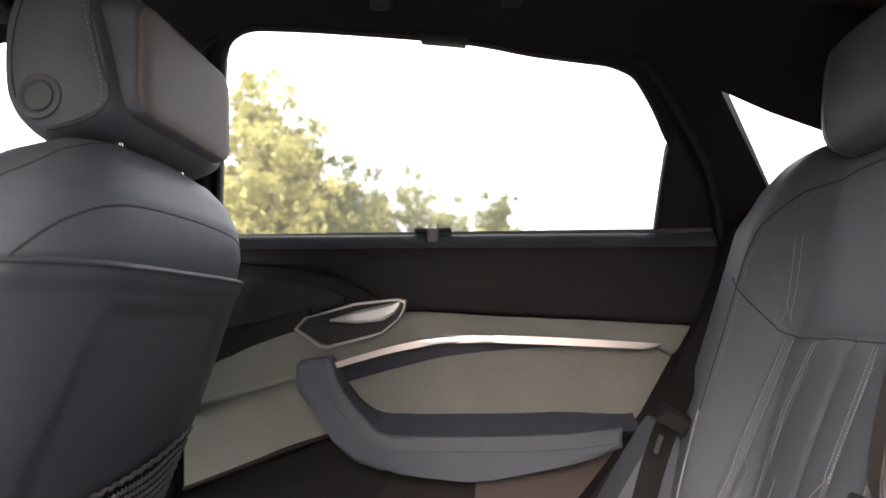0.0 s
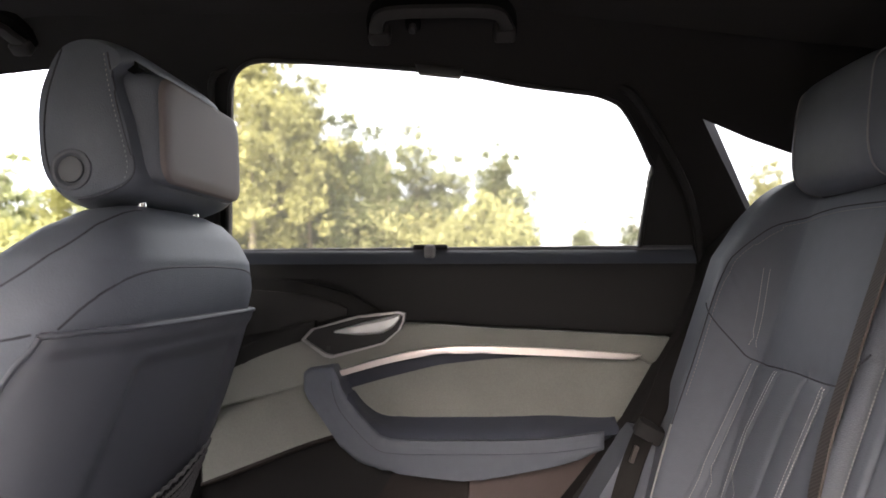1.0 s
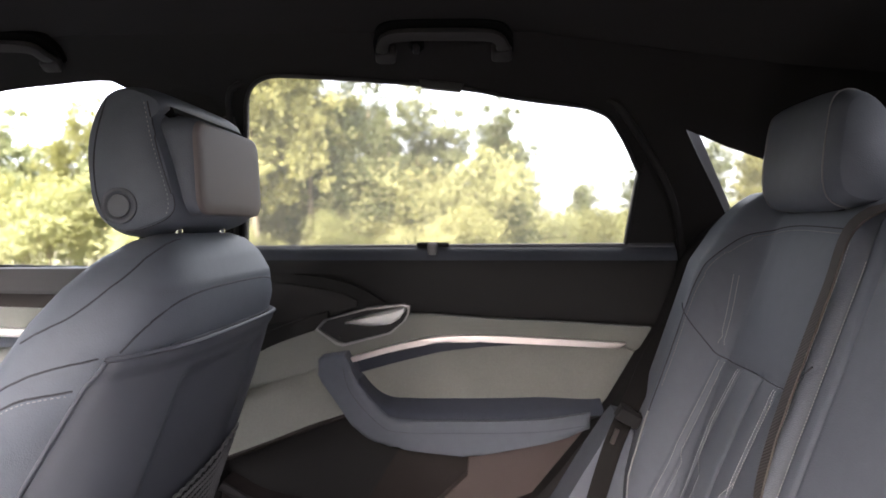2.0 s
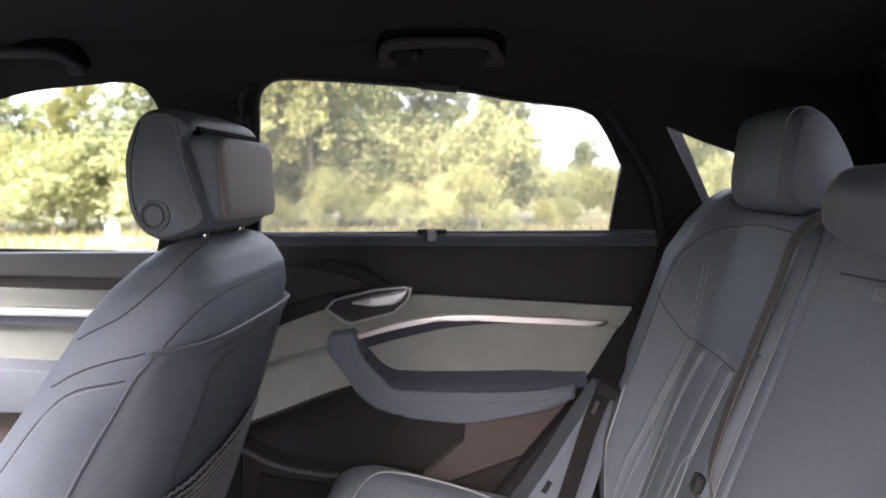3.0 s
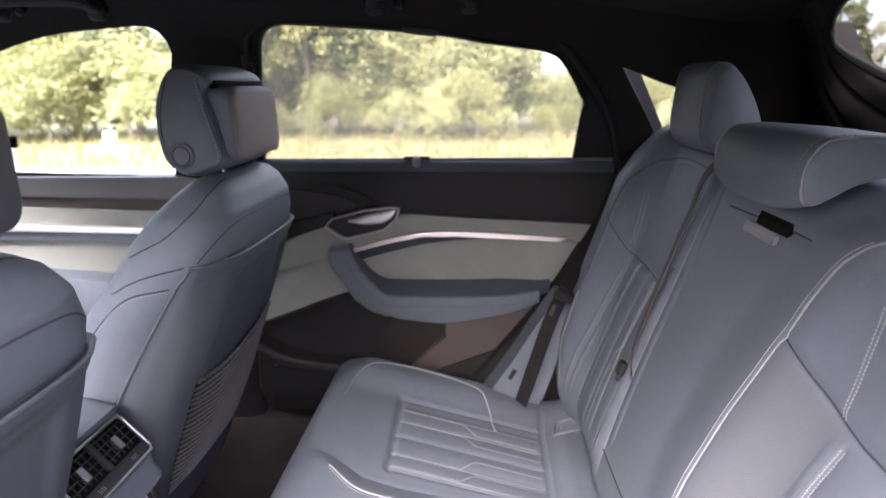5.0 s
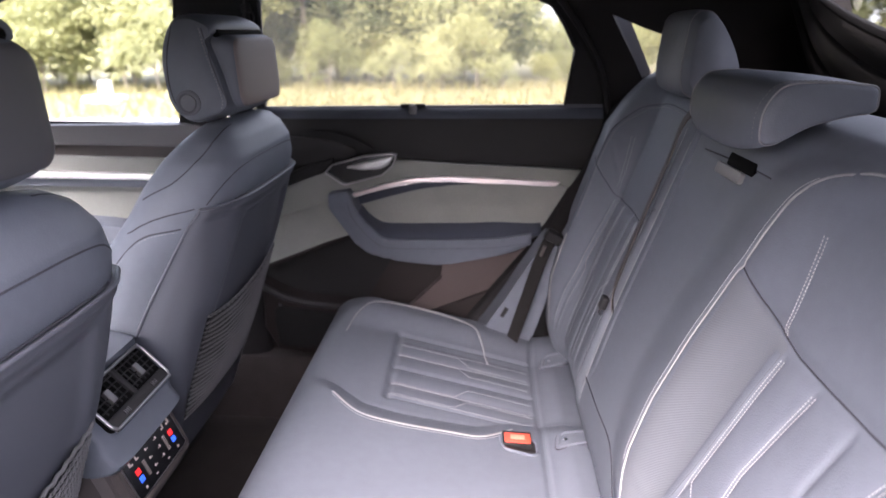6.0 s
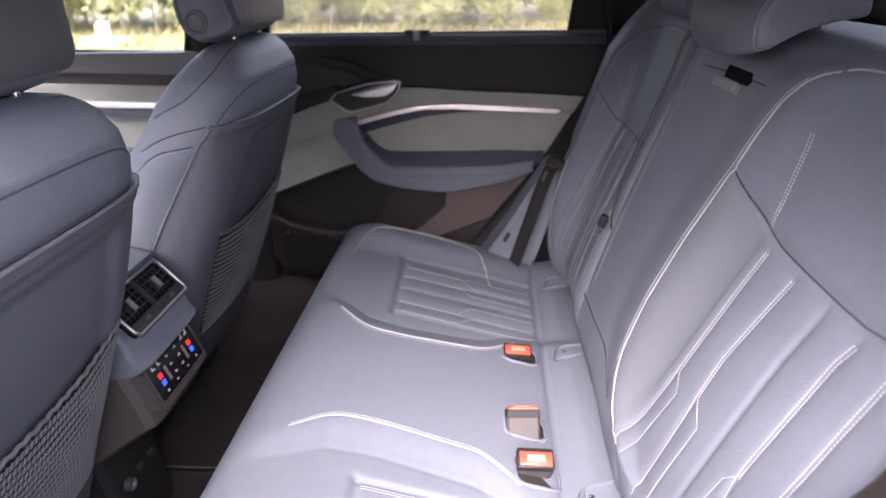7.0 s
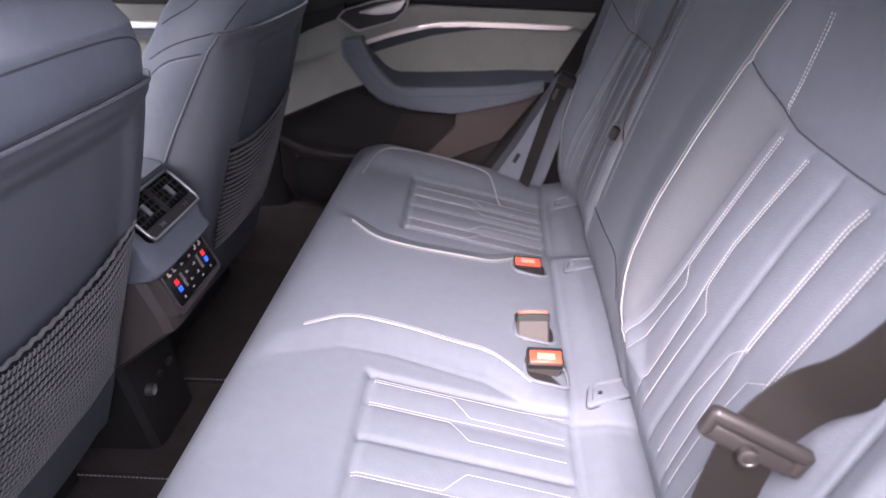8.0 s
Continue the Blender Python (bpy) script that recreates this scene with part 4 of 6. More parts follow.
# ---- front seats ----
def front_seat(yc, label, face):
    root = thing("front_seat", (-0.62, yc, 0.02), label, "car seat", "front seats")
    zs = [0.185, 0.25, 0.365, 0.493, 0.568, 0.640, 0.700, 0.735, 0.775, 0.815, 0.845, 0.864, 0.873]
    xf = [-0.79, -0.76, -0.715, -0.655, -0.612, -0.560, -0.522, -0.500, -0.478, -0.450, -0.424, -0.404, -0.392]
    xb = [-0.528, -0.503, -0.466, -0.418, -0.388, -0.362, -0.342, -0.331, -0.320, -0.320, -0.331, -0.346, -0.359]
    hw = [0.246, 0.250, 0.257, 0.262, 0.262, 0.258, 0.252, 0.246, 0.236, 0.212, 0.178, 0.140, 0.090]
    at = lambda tab, z: float(np.interp(z, zs, tab))

    def ring(z, n=64):
        a, b, w = at(xf, z), at(xb, z), at(hw, z)
        d = b - a
        bol = 0.035 * smooth(0.78, 0.62, z)
        q = 0.07 * smooth(0.700, 0.665, z)
        half = [(a + 0.35 * bol + 0.004, 0.0), (a + 0.25 * bol, 0.45 * w), (a - 0.5 * bol, 0.72 * w), (a - 0.2 * bol + 0.06 * d, 0.93 * w), (a + 0.35 * d, 1.0 * w), (a + 0.66 * d, (0.965 - q) * w),
                (a + 0.86 * d, (0.84 - q) * w), (b - 0.004 - q * 0.2, (0.62 - q) * w), (b - q * 0.15, 0.3 * w), (b + 0.001 - q * 0.15, 0.0)]
        pts = half + [(x, -y) for x, y in half[-2:0:-1]]
        return [(x, yc + y, z) for x, y in curve(pts, n, True)]

    stations = np.r_[np.linspace(0.185, 0.80, 28), np.linspace(0.81, 0.873, 16)]
    v, f = skin([ring(z) for z in stations])
    back = make("backrest", v, f, LEATHER, root, "slate blue leather backrest", sharp=60)
    # moulded shell over the back
    wing = lambda z: float(np.interp(z, [0.185, 0.25, 0.35, 0.493, 0.591, 0.660, 0.745], [-0.670, -0.640, -0.598, -0.520, -0.466, -0.425, -0.374]))
    top_of = lambda k: 0.742 + 0.003 * (1 - k ** 4)

    def shell_ring(t):
        out = []
        for s in np.linspace(-1, 1, 91):
            k = abs(s)
            z = 0.185 + (top_of(k) - 0.185) * t
            b, w = at(xb, z) + 0.007, at(hw, z) * (1 - 0.02 * t) + 0.004
            W = wing(z)
            half = [(b, 0.0), (b - 0.001, 0.35 * w), (b - 0.008, 0.66 * w), (b - 0.026, 0.83 * w), ((b + W) / 2 - 0.012, 0.925 * w), (W, 0.965 * w)]
            p = curve(half, 46)
            u = np.linspace(0, 1, len(p))
            x, y = np.interp(k, u, p[:, 0]), np.interp(k, u, p[:, 1])
            x += 0.0045 * smooth(0.955, 0.985, t)
            x -= 0.007 * smooth(0.026, 0.048, top_of(k) - z) * smooth(0.54, 0.44, k)
            out.append((x, yc + math.copysign(y, s), z))
        return out

    rings = [shell_ring(t) for t in np.r_[np.linspace(0, 0.88, 24), np.linspace(0.89, 1, 24)]]
    inner = [(x - 0.012, yc + (y - yc) * 0.975, z - 0.001) for x, y, z in rings[-1]]
    edge_up = [(x - 0.002, yc + (y - yc) * 0.998, z + 0.004) for x, y, z in rings[-1]]
    v, f = skin(rings + [edge_up, inner], closed=False)
    # dark tube laid in as the shade between leather and shell edge
    vv, ff = tube([(x - 0.008, yc + (y - yc) * 0.985, z + 0.0035) for x, y, z in rings[-1][14:-14]], 0.0018, 6)
    make("shell_gap_shade", vv, ff, SEAM, root)
    shell = make("back_shell", v, f, SHELL, root, "slate blue plastic seat back shell", sharp=70)
    for side in (0, -1):
        vv, ff = tube([r[side] for r in rings[1:]], 0.0027, 8)
        make("shell_lip", vv, ff, SHELL, shell)
    vv, ff = tube([(x + 0.0005, y, z + 0.002) for x, y, z in rings[-1]], 0.0030, 8)
    make("shell_lip", vv, ff, SHELL, shell)
    # seams draped over the leather
    def seam(name, pts, r=0.0017, mat=SEAM):
        vv, ff = tube(snap(back, curve(pts, 70), 0.0010), r, 6)
        return make(name, vv, ff, mat, back)

    for s in (1, -1):
        y = lambda d: yc + s * d
        roll = [(-0.325, y(0.0), 0.807), (-0.325, y(0.10), 0.805), (-0.328, y(0.16), 0.797), (-0.333, y(0.20), 0.780), (-0.340, y(0.228), 0.760), (-0.346, y(0.24), 0.746)]
        seam("seam", roll)
        seam("shoulder_seam", [(-0.352, y(0.10), 0.872), (-0.356, y(0.16), 0.860), (-0.370, y(0.20), 0.832), (-0.394, y(0.225), 0.805), (-0.425, y(0.24), 0.784), (-0.475, y(0.25), 0.770)])
        seam("flank_seam", [(-0.365, y(0.26), 0.745), (-0.40, y(0.27), 0.744), (-0.43, y(0.27), 0.739), (-0.473, y(0.27), 0.726), (-0.505, y(0.27), 0.714)])
        p = [(-0.393, y(0.26), 0.712), (-0.434, y(0.27), 0.711), (-0.463, y(0.27), 0.708), (-0.488, y(0.27), 0.695), (-0.525, y(0.27), 0.655), (-0.60, y(0.27), 0.560), (-0.65, y(0.27), 0.470)]
        seam("side_seam", p)
        pts = snap(back, curve([(x, yy, z - 0.006) for x, yy, z in p], 90), 0.0004)
        vv, ff = thread(pts, [(0, s, 0.1)] * len(pts), 0.006, 0.0006)
        make("stitching", vv, ff, THREAD, back)
    # net pocket on the shell: a bulging sheet of corded rows under an elastic hem
    def shell_at(dy, z):
        k = np.interp(abs(dy), [0, 0.35 * at(hw, z), 0.66 * at(hw, z), 0.83 * at(hw, z), 0.925 * at(hw, z)], [0, 0.001, 0.008, 0.026, 0.07])
        return at(xb, z) + 0.007 - float(k)

    def net_at(u, w):
        """u across from -1 to 1, w from the bottom hem to the top."""
        dy = 0.181 * u * (1 - 0.06 * (1 - w))
        z = 0.300 + (0.240 - 0.022 * (1 - u * u) + 0.012 * u) * w
        belly = 0.015 * math.sin(math.pi * min(1, w * 1.02)) ** 0.7 * (1 - u ** 4) + 0.0015
        return (shell_at(dy, z) + belly, yc + dy, z)

    # near-black sheet stands in for the shade between the cords
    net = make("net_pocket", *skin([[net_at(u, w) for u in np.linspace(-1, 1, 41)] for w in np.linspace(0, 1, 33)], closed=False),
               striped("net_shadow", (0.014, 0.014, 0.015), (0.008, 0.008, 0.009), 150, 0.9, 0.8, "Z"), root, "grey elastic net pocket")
    cords = []
    for i, w in enumerate(np.arange(0.03, 0.97, 0.046)):
        us = np.linspace(-1, 1, 61)
        cords.append(tube([np.array(net_at(u, w + 0.004 * math.sin(u * 9 + i))) + (0.0006, 0, 0) for u in us], 0.0010, 5))
        for u in np.arange(-0.98 + 0.014 * (i % 2), 0.97, 0.045):
            ww = w + 0.004 * math.sin(u * 9 + i)
            p = [np.array(net_at(u + 0.031 * (k - 0.5), min(1, max(0, ww + 0.036 * (k - 0.5))))) + (0.0010 + 0.0022 * math.sin(math.pi * k), 0, 0) for k in (0.0, 0.3, 0.7, 1.0)]
            rad = (0.0005, 0.0016, 0.0016, 0.0005)
            cords.append(skin([[q + r * np.array((math.cos(c) * 0.8, math.sin(c), 0.25 * math.sin(c))) for c in np.linspace(0, 2 * math.pi, 6, endpoint=False)] for q, r in zip(p, rad)]))
    v, f = join(cords)
    tagged(make("cord", v, f, NETCORD, net), kind="stuff")
    v, f = tube([np.array(net_at(u, 1.0)) + (0.002, 0, 0.002 + 0.0015 * math.sin(u * 60)) for u in np.linspace(-1, 1, 120)], 0.0027, 8)
    make("hem", v, f, NETCORD, net)
    # cushion and base
    prof = curve([(-1.18, 0.30), (-1.12, 0.335), (-0.95, 0.320), (-0.75, 0.285), (-0.62, 0.28), (-0.60, 0.20), (-0.75, 0.14), (-1.10, 0.16), (-1.18, 0.22)], 50, True)
    rings = []
    for u in np.linspace(-1, 1, 15):
        g = 0.02 * max(0, abs(u) - 0.75) / 0.25
        lift = 0.03 * smooth(0.55, 0.85, abs(u)) - 0.02 * smooth(0.9, 1.0, abs(u))
        c = prof.mean(axis=0)
        rings.append([(x + (c[0] - x) * g * 5 * 0.2, yc + u * 0.26, z + (lift if z > 0.25 else 0)) for x, z in prof])
    v, f = skin(rings)
    make("cushion", v, f, LEATHER, root, "slate blue leather seat cushion")
    v, f = brick((-0.86, yc, 0.085), (0.46, 0.42, 0.13))
    make("base", v, f, BLACK, root)
    # headrest
    hr = headrest_front(root, yc, face)
    return root


def headrest_front(root, yc, face):
    """Wide comfort headrest with a round side button and a projecting rear housing."""
    prof = [(-0.400, 1.052), (-0.430, 1.043), (-0.450, 1.005), (-0.456, 0.965), (-0.450, 0.905), (-0.432, 0.878), (-0.405, 0.868), (-0.367, 0.878), (-0.345, 0.890),
            (-0.341, 0.906), (-0.352, 0.955), (-0.367, 1.001), (-0.369, 1.015), (-0.3605, 1.0215), (-0.3575, 1.028), (-0.367, 1.041)]
    P = curve(prof, 72, True)
    c = P.mean(axis=0)
    rings = []
    for u in np.sin(np.linspace(-math.pi / 2, math.pi / 2, 31)):
        k = 1 - 0.10 * abs(u) ** 8 - 0.012 * abs(u) ** 3
        rings.append([(c[0] + (x - c[0]) * k - 0.012 * (1 - u * u) * (x < c[0]), yc + 0.132 * u, c[1] + (z - c[1]) * k) for x, z in P])
    v, f = skin(rings)
    hr = make("headrest", v, f, LEATHER, root, "slate blue leather headrest with a round side button", sharp=75)
    # rear housing: lighter flat face, narrower than the pad
    def housing(x, hw, z0, z1, r):
        return [(x + 0.045 * (0.95 - z) * 1.0, yc + y, z) for y, z in rounded(0, (z0 + z1) / 2, 2 * hw, z1 - z0, r, 6)]
    v, f = skin([housing(-0.395, 0.115, 0.900, 1.018, 0.02), housing(-0.352, 0.1155, 0.896, 1.017, 0.022), housing(-0.336, 0.1135, 0.895, 1.014, 0.024), housing(-0.3285, 0.107, 0.899, 1.008, 0.024)])
    make("rear_housing", v, f, LEATHER, hr, sharp=50)
    v, f = skin([housing(-0.3315, 0.1100, 0.8962, 1.0120, 0.024), housing(-0.3275, 0.1085, 0.8970, 1.0100, 0.024), housing(-0.3262, 0.105, 0.899, 1.005, 0.022), housing(-0.3255, 0.090, 0.912, 0.988, 0.018)])
    make("rear_face", v, f, face, hr, sharp=50)
    # gap over the housing, filled with a black tube for its shade
    v, f = tube([(-0.3615, yc + y, 1.0195) for y in np.linspace(-0.111, 0.111, 30)], 0.0070)
    make("gap", v, f, SLOT, hr)
    for s in (1, -1):
        y0 = yc + s * 0.1315
        disc = lambda r, d: [(-0.413 + r * math.cos(a), y0 + s * d, 0.906 + r * math.sin(a)) for a in np.linspace(0, 2 * math.pi, 40, endpoint=False)]
        v, f = skin([disc(0.0222, -0.004), disc(0.0216, 0.0028), disc(0.0188, 0.0040), disc(0.0160, 0.0034), disc(0.0150, 0.0008), disc(0.0138, 0.0006), disc(0.0130, 0.0026), disc(0.0090, 0.0030)])
        make("button", v, f, SHELL, hr, "round grey release button", sharp=60)
        yy = yc + s * 0.1275
        front = [(-0.425 + 0.0, yy + s * 0.002, 1.035), (-0.440, yy + s * 0.003, 0.990), (-0.444, yy + s * 0.003, 0.95), (-0.438, yy + s * 0.003, 0.905), (-0.424, yy + s * 0.001, 0.884)]
        v, f = tube(snap(hr, curve(front, 40), 0.0004), 0.0012, 6)
        make("front_seam", v, f, SEAM, hr)
        rear = [(-0.381, yy + s * 0.0005, 1.028), (-0.3745, yy + s * 0.002, 0.990), (-0.3635, yy + s * 0.002, 0.950), (-0.3530, yy + s * 0.002, 0.912), (-0.3560, yy + s * 0.001, 0.894), (-0.382, yy - s * 0.001, 0.8815), (-0.412, yy - s * 0.002, 0.8785)]
        pts = snap(hr, curve(rear, 80), 0.0005)
        v, f = thread(pts, [(0, s, 0)] * len(pts), 0.0055, 0.0008)
        make("stitching", v, f, THREAD, hr)
        v, f = tube(snap(hr, [(x + 0.004, y, z) for x, y, z in curve(rear, 80)], 0.0002), 0.001, 6)
        make("seam", v, f, SEAM, hr)
        v, f = tube([(-0.372, yc + s * 0.068, 0.83), (-0.374, yc + s * 0.068, 0.90)], 0.0065, 12)
        make("post", v, f, CHROME, hr, "chrome headrest post")
        v, f = tube([(-0.371, yc + s * 0.068, 0.856), (-0.3712, yc + s * 0.068, 0.8695)], 0.0110, 12)
        make("post_sleeve", v, f, BLACK, hr)
    return hr


front_seat(0.705, "slate blue leather front seat with tall headrest and net pocket", HEADFACE)
# same taupe rear face as the other seat's, darkened here for its shade
front_seat(-0.035, "slate blue leather front seat with a net pocket behind", material("shaded_headrest_face", (0.066, 0.066, 0.070), 0.5, vary=0.05, grain=800, bump=0.05, spec=0.25))


# ---- rear bench ----
CR, CL = 0.705, -0.035      # middles of the two outer places
CB = 0.753                  # middle of the narrow backrest's quilting
INNER = [(-0.30, 0.205), (-0.215, 0.200), (-0.185, 0.182), (-0.13, 0.137), (-0.06, 0.131), (0.03, 0.140), (0.085, 0.147), (0.12, 0.170), (0.148, 0.196), (0.20, 0.21)]
OUTER = [(-0.215, 0.800), (-0.205, 0.880), (-0.160, 0.935), (-0.05, 0.947), (0.055, 0.925), (0.090, 0.870), (0.107, 0.800)]
FLUTES = [0.088, 0.045, -0.013, -0.077, -0.121]


def groove(d, w, depth):
    return -depth * math.exp(-(d / w) ** 2)


def cushion_h(x, y):
    """Relief of the bench over its base profile."""
    a = abs(y - YC)
    dy = a - (CR - YC)                        # outward from the place's middle
    p = float(np.interp(x, [q[0] for q in INNER], [q[1] for q in INNER]))
    hump = 0.015 * smooth(p + 0.062, p - 0.002, a)
    h = hump * smooth(-0.262, -0.19, x)
    h += groove(a - (p + 0.055 - 0.2 * max(0, p - 0.145)), 0.004, 0.0014) * smooth(-0.24, -0.2, x)
    outer = 0.026 * smooth(0.125, 0.215, dy) - 0.030 * smooth(0.245, 0.31, dy)
    h += outer * smooth(-0.27, -0.17, x) * (1 - 0.4 * smooth(0.05, 0.2, x))
    # quilted plate
    x0 = -0.076 - 0.030 * (y - 0.09)
    inx = smooth(x0 - 0.004, x0 + 0.004, x) * smooth(0.206, 0.194, x)
    iny = smooth(0.138, 0.128, abs(dy))
    if abs(dy) < 0.16 and x > -0.14:
        h += -0.004 * inx * iny
        h += groove(x - x0, 0.006, 0.005) * smooth(0.15, 0.13, abs(dy))
        h += groove(abs(dy) - 0.133, 0.005, 0.0035) * inx
        if inx > 0:
            for q in FLUTES[1:4]:
                split = 0.012 * smooth(0.03, 0.07, x) * (1 if q != FLUTES[2] else 0)
                h += inx * (groove(dy - q, 0.0050 + split * 0.6, 0.0014 if q != FLUTES[2] else 0.0032))
            h += inx * iny * 0.0022 * abs(math.sin(math.pi * (dy + 0.077) / 0.062))
    h += groove(x - 0.207, 0.004, 0.005)                      # crease before the rear wedge
    h += 0.014 * smooth(0.21, 0.26, x)
    return h


def extruded(profile, y0, y1, n_prof, n_y, relief, r=0.03, c=None):
    """A padded body: a closed profile in (x, z) carried across y, with relief along its normals and rounded ends."""
    P = curve(profile, n_prof, True)
    T = np.roll(P, -1, 0) - np.roll(P, 1, 0)
    N = np.column_stack([-T[:, 1], T[:, 0]])
    N /= np.linalg.norm(N, axis=1)[:, None]
    if np.sum(N * (P - P.mean(axis=0))) < 0:
        N = -N
    ends = [r * (1 - math.cos(a)) for a in np.linspace(0, math.pi / 2, 7)]
    yy = np.r_[[y0 + e for e in ends[:-1]], np.linspace(y0 + r, y1 - r, n_y), [y1 - e for e in ends[-2::-1]]]
    rings = []
    for y in yy:
        d = min(y - y0, y1 - y)
        e = 0 if d >= r else r - math.sqrt(max(0, r * r - (r - d) ** 2))
        rings.append([(p[0] + n[0] * (relief(p, n, y) - e), y, p[1] + n[1] * (relief(p, n, y) - e)) for p, n in zip(P, N)])
    return skin(rings)


CUSH = [(0.31, 0.15), (0.318, 0.245), (0.300, 0.258), (0.25, 0.266), (0.20, 0.277), (0.10, 0.302), (0.02, 0.321), (-0.05, 0.338), (-0.15, 0.362), (-0.20, 0.373), (-0.240, 0.375), (-0.268, 0.358), (-0.280, 0.320), (-0.276, 0.25), (-0.262, 0.12), (-0.10, 0.11)]
bench = thing("bench_seat", (0.0, YC, 0.11), "slate blue leather rear bench seat with pale piping", "car seat")
v, f = extruded(CUSH, YC - 0.665, YC + 0.665, 300, 430, lambda p, n, y: cushion_h(p[0], y) * max(0, n[1]) ** 0.5 if n[1] > 0 else 0, 0.03)
seat = make("cushion", v, f, LEATHER, bench, sharp=80)
_top = curve(CUSH[:13], 400)
_top = _top[(_top[:, 1] > 0.24)]
_o = np.argsort(_top[:, 0])


def seat_pt(x, y, off=0.0):
    z = float(np.interp(x, _top[_o, 0], _top[_o, 1]))
    h = cushion_h(x, y)
    return (x + 0.23 * h * 0.9, y, z + h * 0.975 + off)


for s in (1, -1):
    inner = [(x, YC + s * a) for x, a in INNER[2:9]]
    pts = [seat_pt(x, y, 0.0012) for x, y in curve(inner, 70)]
    v, f = tube(pts, 0.0016, 8)
    make("piping", v, f, PIPING, seat, "pale piping")
    pts = [seat_pt(x, y - s * 0.007, 0.0004) for x, y in curve(inner, 90)]
    v, f = thread(pts, [(0, 0, 1)] * len(pts))
    make("stitching", v, f, THREAD, seat)
    if s > 0:
        pts = [seat_pt(x, y, 0.001) for x, y in curve(OUTER, 80)]
        v, f = tube(pts, 0.0017, 8)
        make("piping", v, f, PIPING, seat, "pale piping")
    cy = CR if s > 0 else CL
    sts = []
    for q in (FLUTES[0], FLUTES[1], FLUTES[3], FLUTES[4]):
        g = 1 if q > 0 else -1
        for k in (0.0024, -0.0024):
            moved = (k > 0) == (g < 0)
            line = [(-0.068 if s < 0 else -0.088, cy + s * (q + k)), (0.040, cy + s * (q + k))]
            sh = -g * 0.030 if moved else 0.0
            line += [(0.066, cy + s * (q + k + sh)), (0.198, cy + s * (q + k + sh))]
            xs = np.linspace(-0.068 if s < 0 else -0.088, 0.198, 90)
            pts = [seat_pt(x, float(np.interp(x, [l[0] for l in line], [l[1] for l in line])), 0.0008) for x in xs]
            sts.append(thread(pts, [(0, 0, 1)] * len(pts)))
    v, f = join(sts)
    tagged(make("quilt_stitching", v, f, THREAD, seat), kind="stuff")

# backrests
PIPE = [(-0.28, 0.893), (-0.10, 0.892), (0.02, 0.891), (0.085, 0.884), (0.150, 0.853), (0.180, 0.808), (0.194, 0.758), (0.200, 0.744), (0.215, 0.694), (0.229, 0.644), (0.238, 0.594), (0.247, 0.544), (0.248, 0.494), (0.243, 0.450), (0.213, 0.410), (0.165, 0.384), (0.138, 0.378)]
pipe_y = lambda z: float(np.interp(z, [p[1] for p in PIPE[:1:-1]], [p[0] for p in PIPE[:1:-1]]))


# courses of the quilting seams: (offset from the place's middle towards the car's middle, height), main strand and split strand
RUNS = [([(0.097, 0.708), (0.109, 0.662), (0.122, 0.600), (0.136, 0.538), (0.165, 0.450), (0.194, 0.360)], [(0.136, 0.538), (0.133, 0.528), (0.114, 0.510), (0.140, 0.436), (0.164, 0.360)]),
        ([(0.030, 0.706), (0.047, 0.654), (0.066, 0.591), (0.072, 0.540), (0.087, 0.442), (0.104, 0.360)], [(0.072, 0.540), (0.068, 0.534), (0.039, 0.517), (0.055, 0.440), (0.070, 0.360)]),
        ([(-0.093, 0.711), (-0.080, 0.680), (-0.071, 0.622), (-0.059, 0.548), (-0.052, 0.463), (-0.043, 0.360)], [(-0.059, 0.548), (-0.056, 0.540), (-0.041, 0.520), (-0.024, 0.453), (-0.015, 0.360)]),
        ([(-0.138, 0.706), (-0.130, 0.650), (-0.124, 0.601), (-0.116, 0.550), (-0.104, 0.465), (-0.094, 0.360)], [(-0.116, 0.550), (-0.112, 0.542), (-0.088, 0.522), (-0.072, 0.452), (-0.064, 0.360)])]
VALLEY = [(-0.034, 0.710), (-0.018, 0.641), (-0.006, 0.551), (0.012, 0.432), (0.024, 0.360)]
along = lambda run, z: float(np.interp(z, [q[1] for q in run][::-1], [q[0] for q in run][::-1]))


YOKE_WIDE = ([0, 0.040, 0.082, 0.115, 0.180, 0.231], [0.7145, 0.7145, 0.7155, 0.7205, 0.7350, 0.7500])      # seam over the quilting: offset, height
YOKE_NARROW = ([0, 0.075, 0.107, 0.162, 0.226], [0.678, 0.676, 0.678, 0.729, 0.780])


